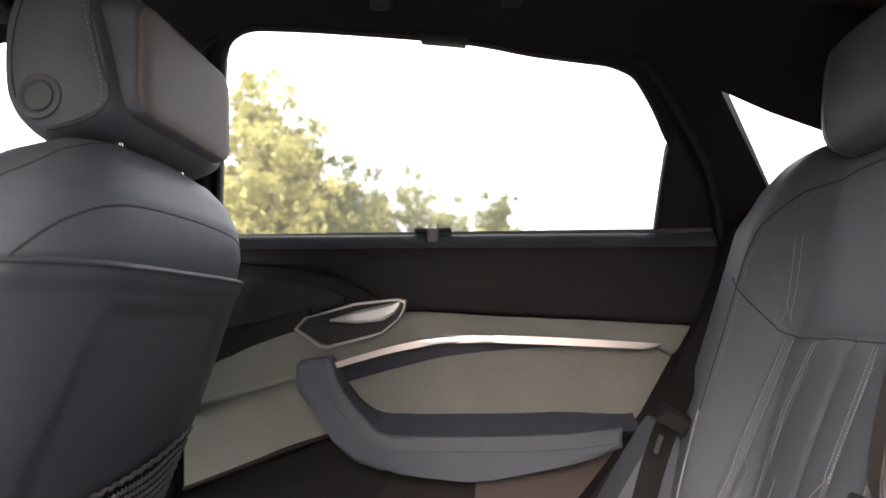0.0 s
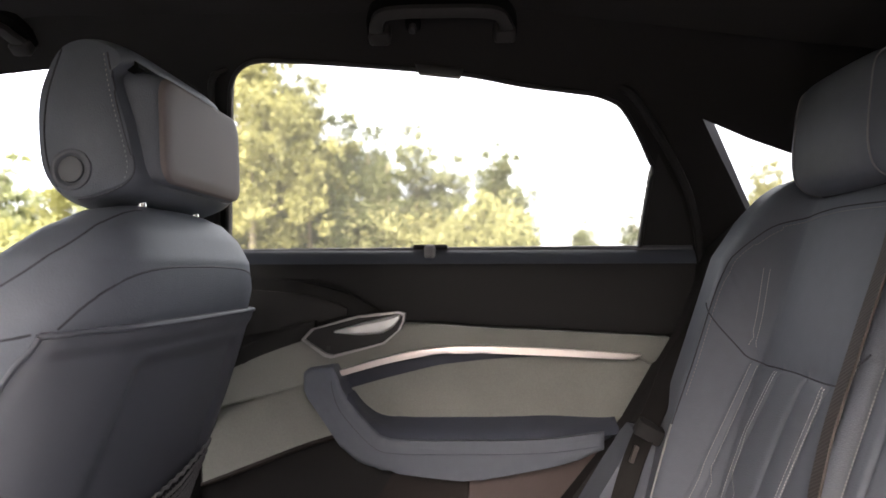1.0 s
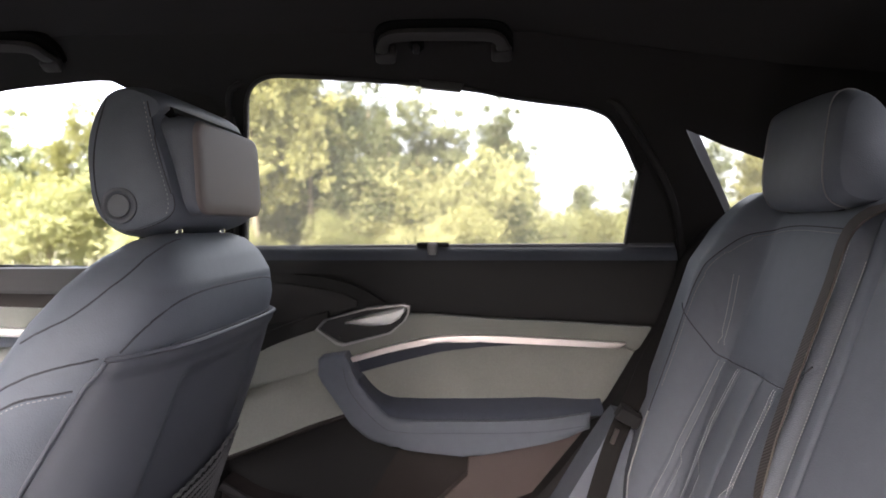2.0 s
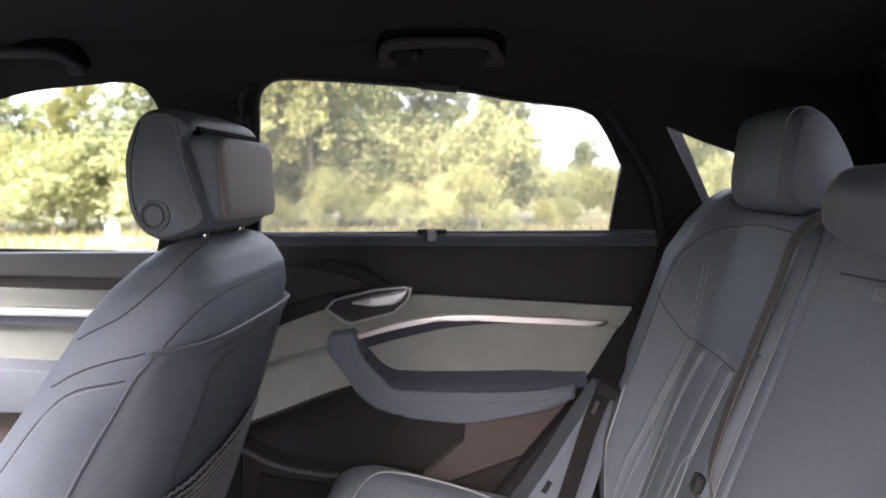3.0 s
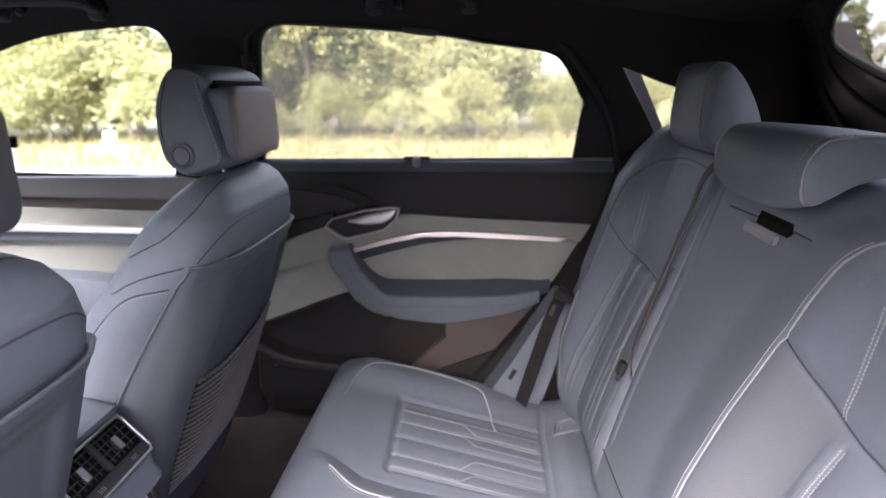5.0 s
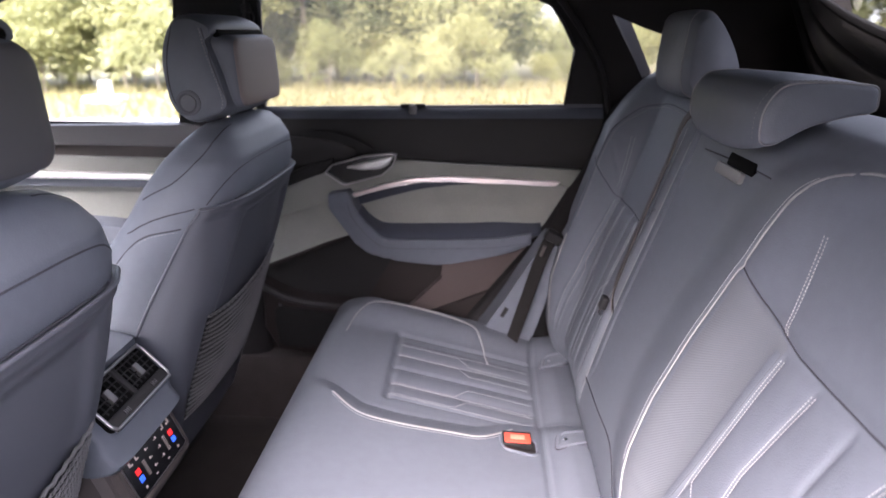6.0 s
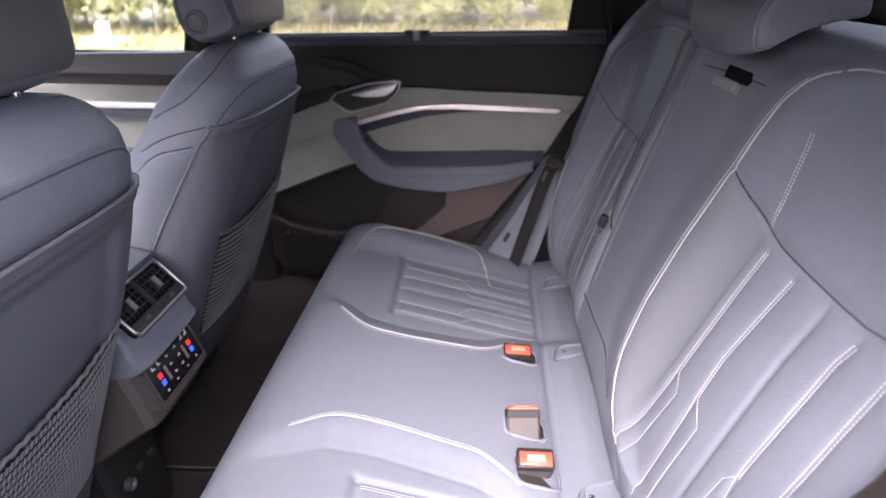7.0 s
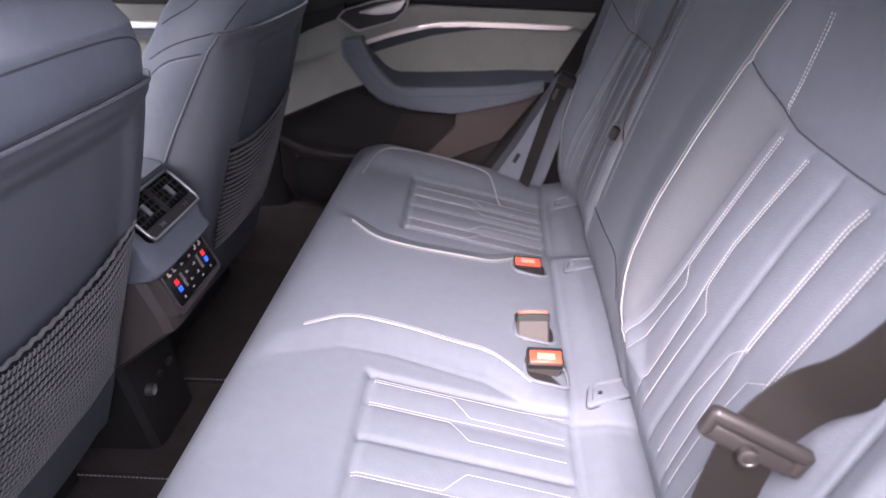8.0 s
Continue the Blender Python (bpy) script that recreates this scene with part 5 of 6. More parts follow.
def back_flutes(dy, z, yoke=YOKE_WIDE, drop=0.0):
    """Relief of the quilting; dy counts towards the car's middle."""
    h = 0.0
    if z < 0.72 and -0.21 < dy < 0.20:
        on = smooth(0.712, 0.698, z) * smooth(0.33, 0.36, z)
        edges = [along(RUNS[0][0], z) + 0.024] + [along(r[0], z) for r in RUNS[:2]] + [along(VALLEY, z)] + [along(r[0], z) for r in RUNS[2:]] + [along(RUNS[3][0], z) - 0.045]
        for q, wid, deep in zip(edges, (0.004, 0.0042, 0.0042, 0.0045, 0.0042, 0.0042, 0.006), (0.0003, 0.0016, 0.0016, 0.0028, 0.0016, 0.0016, 0.001)):
            h += on * groove(dy - q, wid, deep)
        for a, b in zip(edges[:-1], edges[1:]):
            if b < dy < a:
                h += on * 0.0022 * math.sin(math.pi * (dy - b) / (a - b)) ** 0.8
        if z < 0.53:
            for r in RUNS:
                h += on * groove(dy - along(r[1], z), 0.0035, 0.0012) * smooth(0.53, 0.515, z)
    h += groove(z + drop - float(np.interp(abs(dy), *yoke)), 0.0045, 0.0032) * smooth(0.240, 0.230, abs(dy)) * smooth(0.62, 0.66, z)
    return h


def left_h(y, z):
    d = y - CL
    h = back_flutes(d, z)
    p = pipe_y(z)
    ridge = smooth(0.905, 0.87, z) * smooth(0.33, 0.40, z)           # the piping runs along a broad soft ridge
    h += 0.018 * ridge * smooth(p - 0.115, p, y) * (1 - 0.72 * smooth(p + 0.005, p + 0.13, y)) + groove(y - p, 0.003, 0.0015)
    h += 0.005 * (1 - ridge) * smooth(p, p + 0.02, y)
    h += (0.014 * smooth(-0.255, -0.31, y) + groove(y + 0.270, 0.004, 0.004)) * smooth(0.93, 0.78, z) * smooth(0.24, 0.48, z)
    if y > 0.24:                                                        # middle place: soft hollow, side facet, loop slot
        h += groove(z - 0.844, 0.003, 0.003) * smooth(0.24, 0.26, y) * smooth(0.52, 0.50, y)
        h += groove(y - 0.548, 0.004, 0.004) * smooth(0.40, 0.44, z)
        h -= 0.003 * smooth(0.40, 0.33, z) * smooth(0.585, 0.42, y) * smooth(0.24, 0.34, y)
    return h


# the outermost seam of the narrow backrest runs closer, before the side bolster
narrow = lambda a: a if a < 0.09 else 0.09 + 0.4 * (a - 0.09)
spread = lambda d: d if d < 0.09 else 0.09 + (d - 0.09) / 0.4


def right_h(y, z):
    d = spread(y - CB)
    h = back_flutes(d, z + 0.028, YOKE_NARROW, -0.028)
    h += 0.070 * smooth(0.838, 0.915, y) * float(np.interp(z, [0.26, 0.34, 0.45, 0.55, 0.80, 0.86, 0.90], [0.3, 0.5, 0.88, 0.95, 1.0, 0.75, 0.45]))
    h += 0.006 * smooth(0.635, 0.615, y)
    return h


BACK = [(0.302, 0.262), (0.288, 0.316), (0.290, 0.368), (0.336, 0.530), (0.398, 0.710), (0.436, 0.820), (0.456, 0.880), (0.472, 0.902), (0.505, 0.912), (0.565, 0.916), (0.600, 0.905), (0.612, 0.870), (0.53, 0.62), (0.42, 0.36), (0.35, 0.22), (0.29, 0.215)]
lean_relief = lambda fn: (lambda p, n, y: fn(y, p[1]) if n[0] < -0.35 else (fn(y, p[1]) * max(0, -n[0]) / 0.35 if n[0] < 0 else 0))
NB = np.array((-0.945, 0.0, 0.326))
_bk = curve(BACK[:9], 400)


def back_pt(y, z, fn, off=0.0):
    x = float(np.interp(z, _bk[:, 1], _bk[:, 0]))
    h = fn(y, z) + off
    return (x + NB[0] * h, y, z + NB[2] * h)


v, f = extruded(BACK, YC - 0.655, 0.590, 300, 300, lean_relief(left_h), 0.022)
bl = make("backrest", v, f, LEATHER, bench, "wide slate blue leather backrest with quilting", sharp=80)
v, f = extruded(BACK, 0.596, YC + 0.648, 300, 170, lean_relief(right_h), 0.022)
br_ = make("backrest", v, f, LEATHER, bench, "narrow slate blue leather backrest", sharp=80)

pp = curve(PIPE, 120)
v, f = tube([back_pt(y, z, left_h, 0.0003) for y, z in curve([(0.578, 0.392), (0.46, 0.398), (0.345, 0.404), (0.262, 0.372)], 40)], 0.0013, 6)
make("facet_seam", v, f, SEAM, bl)
v, f = tube([back_pt(y, z, left_h, 0.0003) for y, z in curve([(0.255, 0.845), (0.34, 0.845), (0.50, 0.840)], 30)], 0.0013, 6)
make("guide_seam", v, f, SEAM, bl)
v, f = tube([back_pt(y, z, left_h, 0.0008) for y, z in pp], 0.0014, 8)
make("piping", v, f, PIPING, bl, "pale piping")
pts = [back_pt(y + 0.008, z, left_h, 0.0005) for y, z in pp if 0.44 < z < 0.87 and y > 0.0]
v, f = thread(pts, [NB] * len(pts))
make("stitching", v, f, THREAD, bl)
run = curve([(0.905, 0.34), (0.912, 0.42), (0.908, 0.52), (0.905, 0.64), (0.905, 0.76), (0.890, 0.83), (0.860, 0.868), (0.78, 0.880), (0.64, 0.876)], 120)
v, f = tube([back_pt(y, z, right_h, 0.001) for y, z in run if z < 0.56 and y > 0.88], 0.0017, 8)
make("piping", v, f, PIPING, br_, "pale piping")
v, f = tube([back_pt(y, z, right_h, 0.0003) for y, z in run if z >= 0.555 or y < 0.88], 0.0009, 8)
make("edge_seam", v, f, SEAM, br_)
pts = [back_pt(y - 0.006 * (y > 0.87), z - 0.006 * (y < 0.89), right_h, 0.0004) for y, z in run if z >= 0.60]
v, f = thread(pts, [NB] * len(pts), 0.0055, 0.0007)
make("stitching", v, f, FLAP, br_)
for padding, fn, cy, lo, hi, yoke in ((bl, left_h, CL, -0.27, 0.196, YOKE_WIDE), (br_, right_h, CB, 0.60, 0.925, YOKE_NARROW)):
    run = [(cy + o, float(np.interp(abs(o), *yoke))) for o in np.linspace(-0.232, 0.258, 70)]
    v, f = tube([back_pt(y, z, fn, 0.0008) for y, z in run if lo < y < hi], 0.0010, 8)
    make("shoulder_seam", v, f, SEAM, padding)
pts = [back_pt(0.620, z, right_h, 0.0004) for z in np.linspace(0.36, 0.86, 90)]
v, f = thread(pts, [NB] * len(pts))
make("stitching", v, f, THREAD, br_)
pts = [back_pt(0.575, z, left_h, 0.0004) for z in np.linspace(0.36, 0.84, 90)]
v, f = thread(pts, [NB] * len(pts))
make("stitching", v, f, THREAD, bl)
for padding, fn, cy, s, least, fit in ((bl, left_h, CL, -1, -9, lambda a: a), (br_, right_h, CB, 1, 0.645, narrow)):
    sts = []
    for main, split in RUNS:
        zz = np.linspace(0.362, 0.704 if s < 0 else 0.674, 120)
        for k, ends in ((0.0026, zz), (-0.0026, [z for z in zz if z > 0.537])):
            yy = [cy + fit(along(main, z)) + k * smooth(0.50, 0.54, z) for z in ends]
            if min(yy) > least:
                sts.append(thread([back_pt(y, z, fn, 0.0008) for y, z in zip(yy, ends)], [NB] * len(yy)))
        ends = np.array([(cy + fit(a) - (0.0026 if z > 0.53 else 0), z) for a, z in split])
        course = np.column_stack([np.interp(np.linspace(0, len(ends) - 1, 90), range(len(ends)), ends[:, k]) for k in (0, 1)])
        if course[:, 0].min() > least:
            sts.append(thread([back_pt(y, z, fn, 0.0008) for y, z in course], [NB] * len(course)))
    for k in (0.0026, -0.0026):
        zz = np.linspace(0.722 if s < 0 else 0.694, 0.825 if s < 0 else 0.800, 40)
        for q in ((-0.120, 0.120) if s < 0 else (0.106,)):
            sts.append(thread([back_pt(cy + q * (1 + 0.09 * smooth(0.70, 0.83, z)) + k, z, fn, 0.0004) for z in zz], [NB] * len(zz)))
    v, f = join(sts)
    tagged(make("quilt_stitching", v, f, THREAD, padding), kind="stuff")
# perforated strip between piping and quilting
PERFORATED = striped("perforated_leather", (0.146, 0.153, 0.163), (0.110, 0.121, 0.139), 210, 0.6, 0.25, "DIAGONAL", 0.0004)
rings = []
for z in np.linspace(0.400, 0.742, 75):
    inner = CL + (along(RUNS[0][0], z) + 0.006 if z < 0.708 else max(0.103, float(np.interp(z + 0.003, YOKE_WIDE[1][2:], YOKE_WIDE[0][2:]))))
    outer = pipe_y(z) - 0.003
    rings.append([back_pt(inner + (max(outer, inner + 0.001) - inner) * k, z, left_h, 0.0004) for k in np.linspace(0, 1, 9)])
v, f = skin(rings, closed=False, caps=False)
make("perforated_strip", v, f, PERFORATED, bl, "grey perforated leather strip")


# release catch of the middle belt guide
def belt_guide():
    root = thing("belt_guide", (0.43, 0.37, 0.83), "pale grey flap and dark slot in the backrest top", "belt guide")
    q = lambda y, z, o: back_pt(y, z, lambda a, b: 0.004, o)
    def plate(name, y0, y1, z0, z1, o0, o1, mat):
        r = [[q(y, z, o) for y, z in rounded((y0 + y1) / 2, (z0 + z1) / 2, y1 - y0, z1 - z0, 0.004, 3)] for o in (o0, o1)]
        c = np.mean(r[1], axis=0)
        r.append([tuple(c + (np.array(p) - c) * 0.93 + NB * 0.001) for p in r[1]])
        vv, ff = skin(r)
        return make(name, vv, ff, mat, root)
    plate("slot", 0.305, 0.400, 0.836, 0.853, -0.004, 0.0015, SLOT)
    plate("flap", 0.325, 0.418, 0.821, 0.836, -0.002, 0.007, GUIDE)
    return root


belt_guide()


# headrests of the bench
def rear_headrest(cy, hw, z0, z1, x0, depth, label, e=0.16, tall=False):
    root = thing("rear_headrest", (x0 + depth / 2, cy, z0), label, "headrest", "rear headrests")
    h = z1 - z0
    prof = [(x0 + 0.012, z0 + 0.010), (x0, z0 + 0.28 * h), (x0 + 0.005, z0 + 0.70 * h), (x0 + 0.12 * depth, z1 - 0.07 * h), (x0 + 0.30 * depth, z1), (x0 + 0.52 * depth, z1 - 0.07 * h), (x0 + 0.80 * depth, z0 + 0.62 * h), (x0 + 0.97 * depth, z0 + 0.28 * h), (x0 + 0.97 * depth, z0 + 0.06 * h), (x0 + 0.5 * depth, z0)] if tall else [(x0 + 0.012, z0 + 0.012), (x0, z0 + 0.3 * (z1 - z0)), (x0 + 0.008, z0 + 0.68 * (z1 - z0)), (x0 + 0.32 * depth, z1 - 0.006), (x0 + 0.58 * depth, z1), (x0 + 0.86 * depth, z0 + 0.72 * (z1 - z0)),
            (x0 + depth, z0 + 0.25 * (z1 - z0)), (x0 + 0.93 * depth, z0 + 0.05 * (z1 - z0)), (x0 + 0.5 * depth, z0)]
    P = curve(prof, 64, True)
    c = P.mean(axis=0)
    rings = []
    for u in np.sin(np.linspace(-math.pi / 2, math.pi / 2, 35)):
        k = 1 - e * abs(u) ** 6
        rings.append([(c[0] + (x - c[0]) * (1 - 0.9 * e * abs(u) ** 5) + 0.006 * u * u, cy + hw * u, c[1] + (z - c[1]) * k) for x, z in P])
    v, f = skin(rings)
    pad = make("pad", v, f, LEATHER, root, sharp=80)
    return root, pad, P, c


hr, pad, P, c = rear_headrest(0.757, 0.113, 0.898, 1.052, 0.430, 0.104, "grey-blue leather outer rear headrest with an upright seam", 0.19, True)
uu = 0.77
for s in (1, -1):
    line = []
    for x, z in P:
        k = 1 - 0.19 * uu ** 6
        line.append((c[0] + (x - c[0]) * 1.004 * (1 - 0.171 * uu ** 5) + 0.006 * uu * uu, 0.757 + s * 0.113 * uu, c[1] + (z - c[1]) * k * 1.004))
    v, f = tube(line + line[:1], 0.0012, 6)
    make("seam", v, f, FLAP, pad)
    pts = [(x, y - s * 0.006, z) for x, y, z in line]
    v, f = thread(pts, [(x - c[0], s * 0.02, z - c[1]) for x, y, z in pts], 0.0055, 0.0008)
    make("stitching", v, f, FLAP, pad)
    v, f = tube([(0.490, 0.757 + s * 0.055, 0.86), (0.490, 0.757 + s * 0.055, 0.93)], 0.0065, 10)
    make("post", v, f, CHROME, hr)
    v, f = brick((0.488, 0.757 + s * 0.055, 0.906), (0.045, 0.045, 0.014))
    make("post_base", v, f, BLACK, hr)
CAP = [(0.398, 0.903), (0.398, 0.928), (0.405, 0.946), (0.420, 0.960), (0.452, 0.963), (0.488, 0.961), (0.513, 0.958), (0.517, 0.943), (0.514, 0.932), (0.488, 0.927), (0.454, 0.918), (0.432, 0.907), (0.415, 0.897), (0.404, 0.896)]


def middle_headrest():
    """Low wide headrest: thick at the front, thin behind, with flat sewn end caps."""
    root = thing("rear_headrest", (0.46, YC, 0.89), "low wide grey-blue leather middle headrest", "headrest", "rear headrests")
    P = curve(CAP, 80, True)
    c = np.array((0.47, 0.932))
    def loop(u, k, extra=0.0):
        swell = 1 - abs(u) ** 3
        out = []
        for x, z in P:
            front = smooth(0.50, 0.40, x)
            out.append((c[0] + (x - c[0]) * k * (1 + 0.13 * swell * front), YC + 0.130 * u + extra, c[1] + (z - c[1]) * k * (1 + (0.10 + 0.34 * (z < c[1]) * front) * swell)))
        return out
    rings = [loop(-1, 0.55, -0.005), loop(-1, 0.80, -0.005), loop(-1, 0.93, -0.004), loop(-1, 0.99, 0.0)] + [loop(u, 1 + 0.012 * (1 - abs(u))) for u in np.linspace(-0.97, 0.97, 29)]
    rings += [loop(1, 0.99, 0.0), loop(1, 0.93, 0.004), loop(1, 0.80, 0.005), loop(1, 0.55, 0.005)]
    v, f = skin(rings)
    pad = make("pad", v, f, LEATHER, root, sharp=80)
    for s in (1, -1):
        line = loop(s, 1.0)
        v, f = tube(line + line[:1], 0.0013, 6)
        make("seam", v, f, FLAP, pad)
        pts = [(c[0] + (x - c[0]) * 1.012, y - s * 0.007, c[1] + (z - c[1]) * 1.03) for x, y, z in loop(s * 0.95, 1.0)]
        v, f = thread(pts, [(x - c[0], s * 0.02, z - c[1]) for x, y, z in pts], 0.0055, 0.0008)
        make("stitching", v, f, FLAP, pad)
        v, f = tube([(0.500, YC + s * 0.07, 0.87), (0.495, YC + s * 0.07, 0.93)], 0.006, 10)
        make("post", v, f, CHROME, root)


middle_headrest()


# ---- belts and buckles ----
def strap(path, across, width, thick=0.0014):
    p = np.array(path, float)
    a = np.array(across, float)
    a = a if a.ndim == 2 else np.tile(a, (len(p), 1))
    rings = []
    t = np.gradient(p, axis=0)
    for q, d, w in zip(p, t, a):
        d = d / np.linalg.norm(d)
        w = w - d * np.dot(w, d)
        w /= np.linalg.norm(w)
        n = np.cross(d, w)
        rings.append([q + w * width / 2 * k + n * thick * j for k, j in ((-1, 0), (-0.96, 1), (0, 1.15), (0.96, 1), (1, 0), (0.96, -1), (0, -1), (-0.96, -1))])
    return skin(rings)


b1 = thing("seat_belt", (0.3, 0.60, 0.4), "dark grey middle seat belt lying down the backrest joint", "seat belt", "rear seat belts")
path = curve([(0.500, 0.600, 0.915), back_pt(0.602, 0.875, right_h, 0.012), back_pt(0.612, 0.80, right_h, 0.010), back_pt(0.618, 0.70, right_h, 0.009), back_pt(0.620, 0.62, right_h, 0.005), back_pt(0.603, 0.55, right_h, 0.001), back_pt(0.594, 0.51, right_h, -0.014), back_pt(0.593, 0.46, right_h, -0.030)], 40)
v, f = strap(path, (0.25, 1, 0.25), 0.030)
make("webbing", v, f, BELTPALE, b1)
q = back_pt(0.606, 0.53, right_h, 0.010)
v, f = rbox(q, (0.013, 0.021, 0.026), 0.004, Euler((0, 0.35, 0)).to_matrix())
make("stop", v, f, BLACK, b1)
v, f = brick(back_pt(0.614, 0.512, right_h, 0.006), (0.006, 0.015, 0.016), Euler((0, 0.35, 0)).to_matrix())
make("tongue", v, f, CHROME, b1)
b2 = thing("seat_belt", (0.2, 0.93, 0.3), "dark grey seat belt hanging beside the door", "seat belt", "rear seat belts")
v, f = strap(curve([(0.430, 1.032, 0.82), (0.365, 1.022, 0.72), (0.315, 0.995, 0.66), (0.275, 0.950, 0.600), (0.232, 0.925, 0.519), (0.197, 0.922, 0.407), (0.168, 0.920, 0.310), (0.155, 0.920, 0.27)], 40), (1, -0.9, -0.4), 0.034)
make("webbing", v, f, BELT, b2)
v, f = brick((0.257, 0.930, 0.563), (0.042, 0.022, 0.026), Euler((0.2, 0.5, 0)).to_matrix())
make("stop", v, f, BLACK, b2)
v, f = brick((0.231, 0.915, 0.533), (0.007, 0.005, 0.026), Euler((0.0, 0.36, 0)).to_matrix())
make("tongue", v, f, HOUSING, b2)
# padded flank beside the outer place, with the belt's lower slot
fl = thing("seat_flank", (0.16, 0.96, 0.3), "slate blue padded flank between door and rear seat", "seat flank")
o = [(0.078, 0.290), (0.104, 0.334), (0.150, 0.404), (0.186, 0.465), (0.222, 0.522), (0.248, 0.555), (0.275, 0.52), (0.235, 0.36), (0.19, 0.25), (0.12, 0.25)]
slab("padding", [tuple(p) for p in curve(o, 40, True)], 0.940, 1.030, LEATHER, fl, bevel=0.014, seg=4)
v, f = brick((0.146, 0.9385, 0.366), (0.010, 0.004, 0.026), Euler((0, 0.5, 0)).to_matrix())
make("slot_trim", v, f, BLACK, fl)
b3 = thing("seat_belt", (0.3, -0.24, 0.5), "dark brown-grey seat belt with its tongue across the backrest", "seat belt", "rear seat belts")
T0 = np.array((0.295, -0.239, 0.564))
w = np.array((0.90, -0.14, -0.40))
w /= np.linalg.norm(w)
up = np.array((0.645, -0.31, -0.69))
path = curve([(0.160, -0.262, 0.26), (0.225, -0.250, 0.345), (0.269, -0.243, 0.431), (0.281, -0.240, 0.498), (0.286, -0.240, 0.530), tuple(T0), (0.323, -0.236, 0.598), (0.346, -0.246, 0.622), (0.364, -0.250, 0.646), (0.386, -0.250, 0.684), (0.437, -0.243, 0.792), (0.50, -0.222, 0.93)], 90)
turn = [np.clip((q[2] - 0.55) / 0.06, 0, 1) for q in path]
v, f = strap(path, [w * (1 - k) + up * k for k in turn], 0.047)
make("webbing", v, f, BELT, b3)
out = np.cross(w, np.array((-0.35, 0.0, -0.94)))
out = out / np.linalg.norm(out)
out = out if out[1] < 0 else -out
down = np.cross(out, w)
down = down if down[2] < 0 else -down
axes = Matrix((tuple(w), tuple(down), tuple(out))).transposed()
# bent end plates of the tongue above and below the slot for the strap
v, f = rbox(T0 + out * 0.004 - down * 0.004, (0.084, 0.013, 0.012), 0.0045, axes)
tongue = make("tongue", v, f, TONGUE, b3, "brown-grey plastic belt tongue")
v, f = rbox(T0 + out * 0.0015 + down * 0.012, (0.074, 0.016, 0.007), 0.003, axes)
make("slot_rim", v, f, TONGUE, tongue)
for k in (-0.038, 0.038):
    v, f = rbox(T0 + w * k + out * 0.003 + down * 0.004, (0.010, 0.026, 0.012), 0.004, axes)
    make("end_cap", v, f, TONGUE, tongue)
cc = np.array((0.287, -0.249, 0.552))
disc = lambda r, d: [cc + out * d + r * (math.cos(a) * w + math.sin(a) * down) for a in np.linspace(0, 2 * math.pi, 24, endpoint=False)]
v, f = skin([disc(0.0080, -0.004), disc(0.0078, 0.003), disc(0.0060, 0.0038), disc(0.0050, 0.0028), disc(0.002, 0.0035)])
make("stud", v, f, TONGUE, tongue)


def buckle(place, turn, label):
    root = thing("belt_buckle", place, label, "belt buckle", "rear belt buckles")
    m = Matrix.Translation(place) @ Euler([radians(a) for a in turn]).to_matrix().to_4x4()
    def piece(name, c, size, mat, lab=""):
        vv, ff = brick((0, 0, 0), size)
        vv = [tuple(m @ (Vector(p) + Vector(c))) for p in vv]
        return make(name, vv, ff, mat, root, lab)
    o = [seat_pt(place[0] + a, place[1] + b, 0.0) for a, b in rounded(0.002, -0.004, 0.066, 0.050, 0.016, 4)]
    rr = [[(x, y, z + k) for x, y, z in o] for k in (-0.006, 0.0015)]
    rr.append([(place[0] + (x - place[0]) * 0.9, place[1] + (y - place[1]) * 0.9, z + 0.0022) for x, y, z in o])
    vv, ff = skin(rr)
    make("well", vv, ff, TONGUE, root)
    vv, ff = tube([(x, y, z + 0.0016) for x, y, z in o + o[:1]], 0.0030, 8)
    make("well_rim", vv, ff, LEATHER, root)
    piece("housing", (0, 0, -0.030), (0.052, 0.030, 0.064), HOUSING)
    piece("frame", (0, 0, 0.003), (0.053, 0.031, 0.014), BLACK)
    piece("button", (0, -0.003, 0.009), (0.047, 0.021, 0.010), RED, "red release button")
    piece("button_mark", (0, -0.003, 0.0138), (0.026, 0.010, 0.002), material("pale_red", (0.72, 0.24, 0.17), 0.45))
    return root


buckle((0.158, 0.492, 0.307), (14, 6, 4), "taupe belt buckle with red button in the bench")
buckle((0.172, 0.171, 0.323), (22, 4, 4), "taupe belt buckle with red button in the bench")
buckle((0.158, 0.275, 0.325), (-32, 2, 6), "taupe belt buckle lying back in its bench slot")


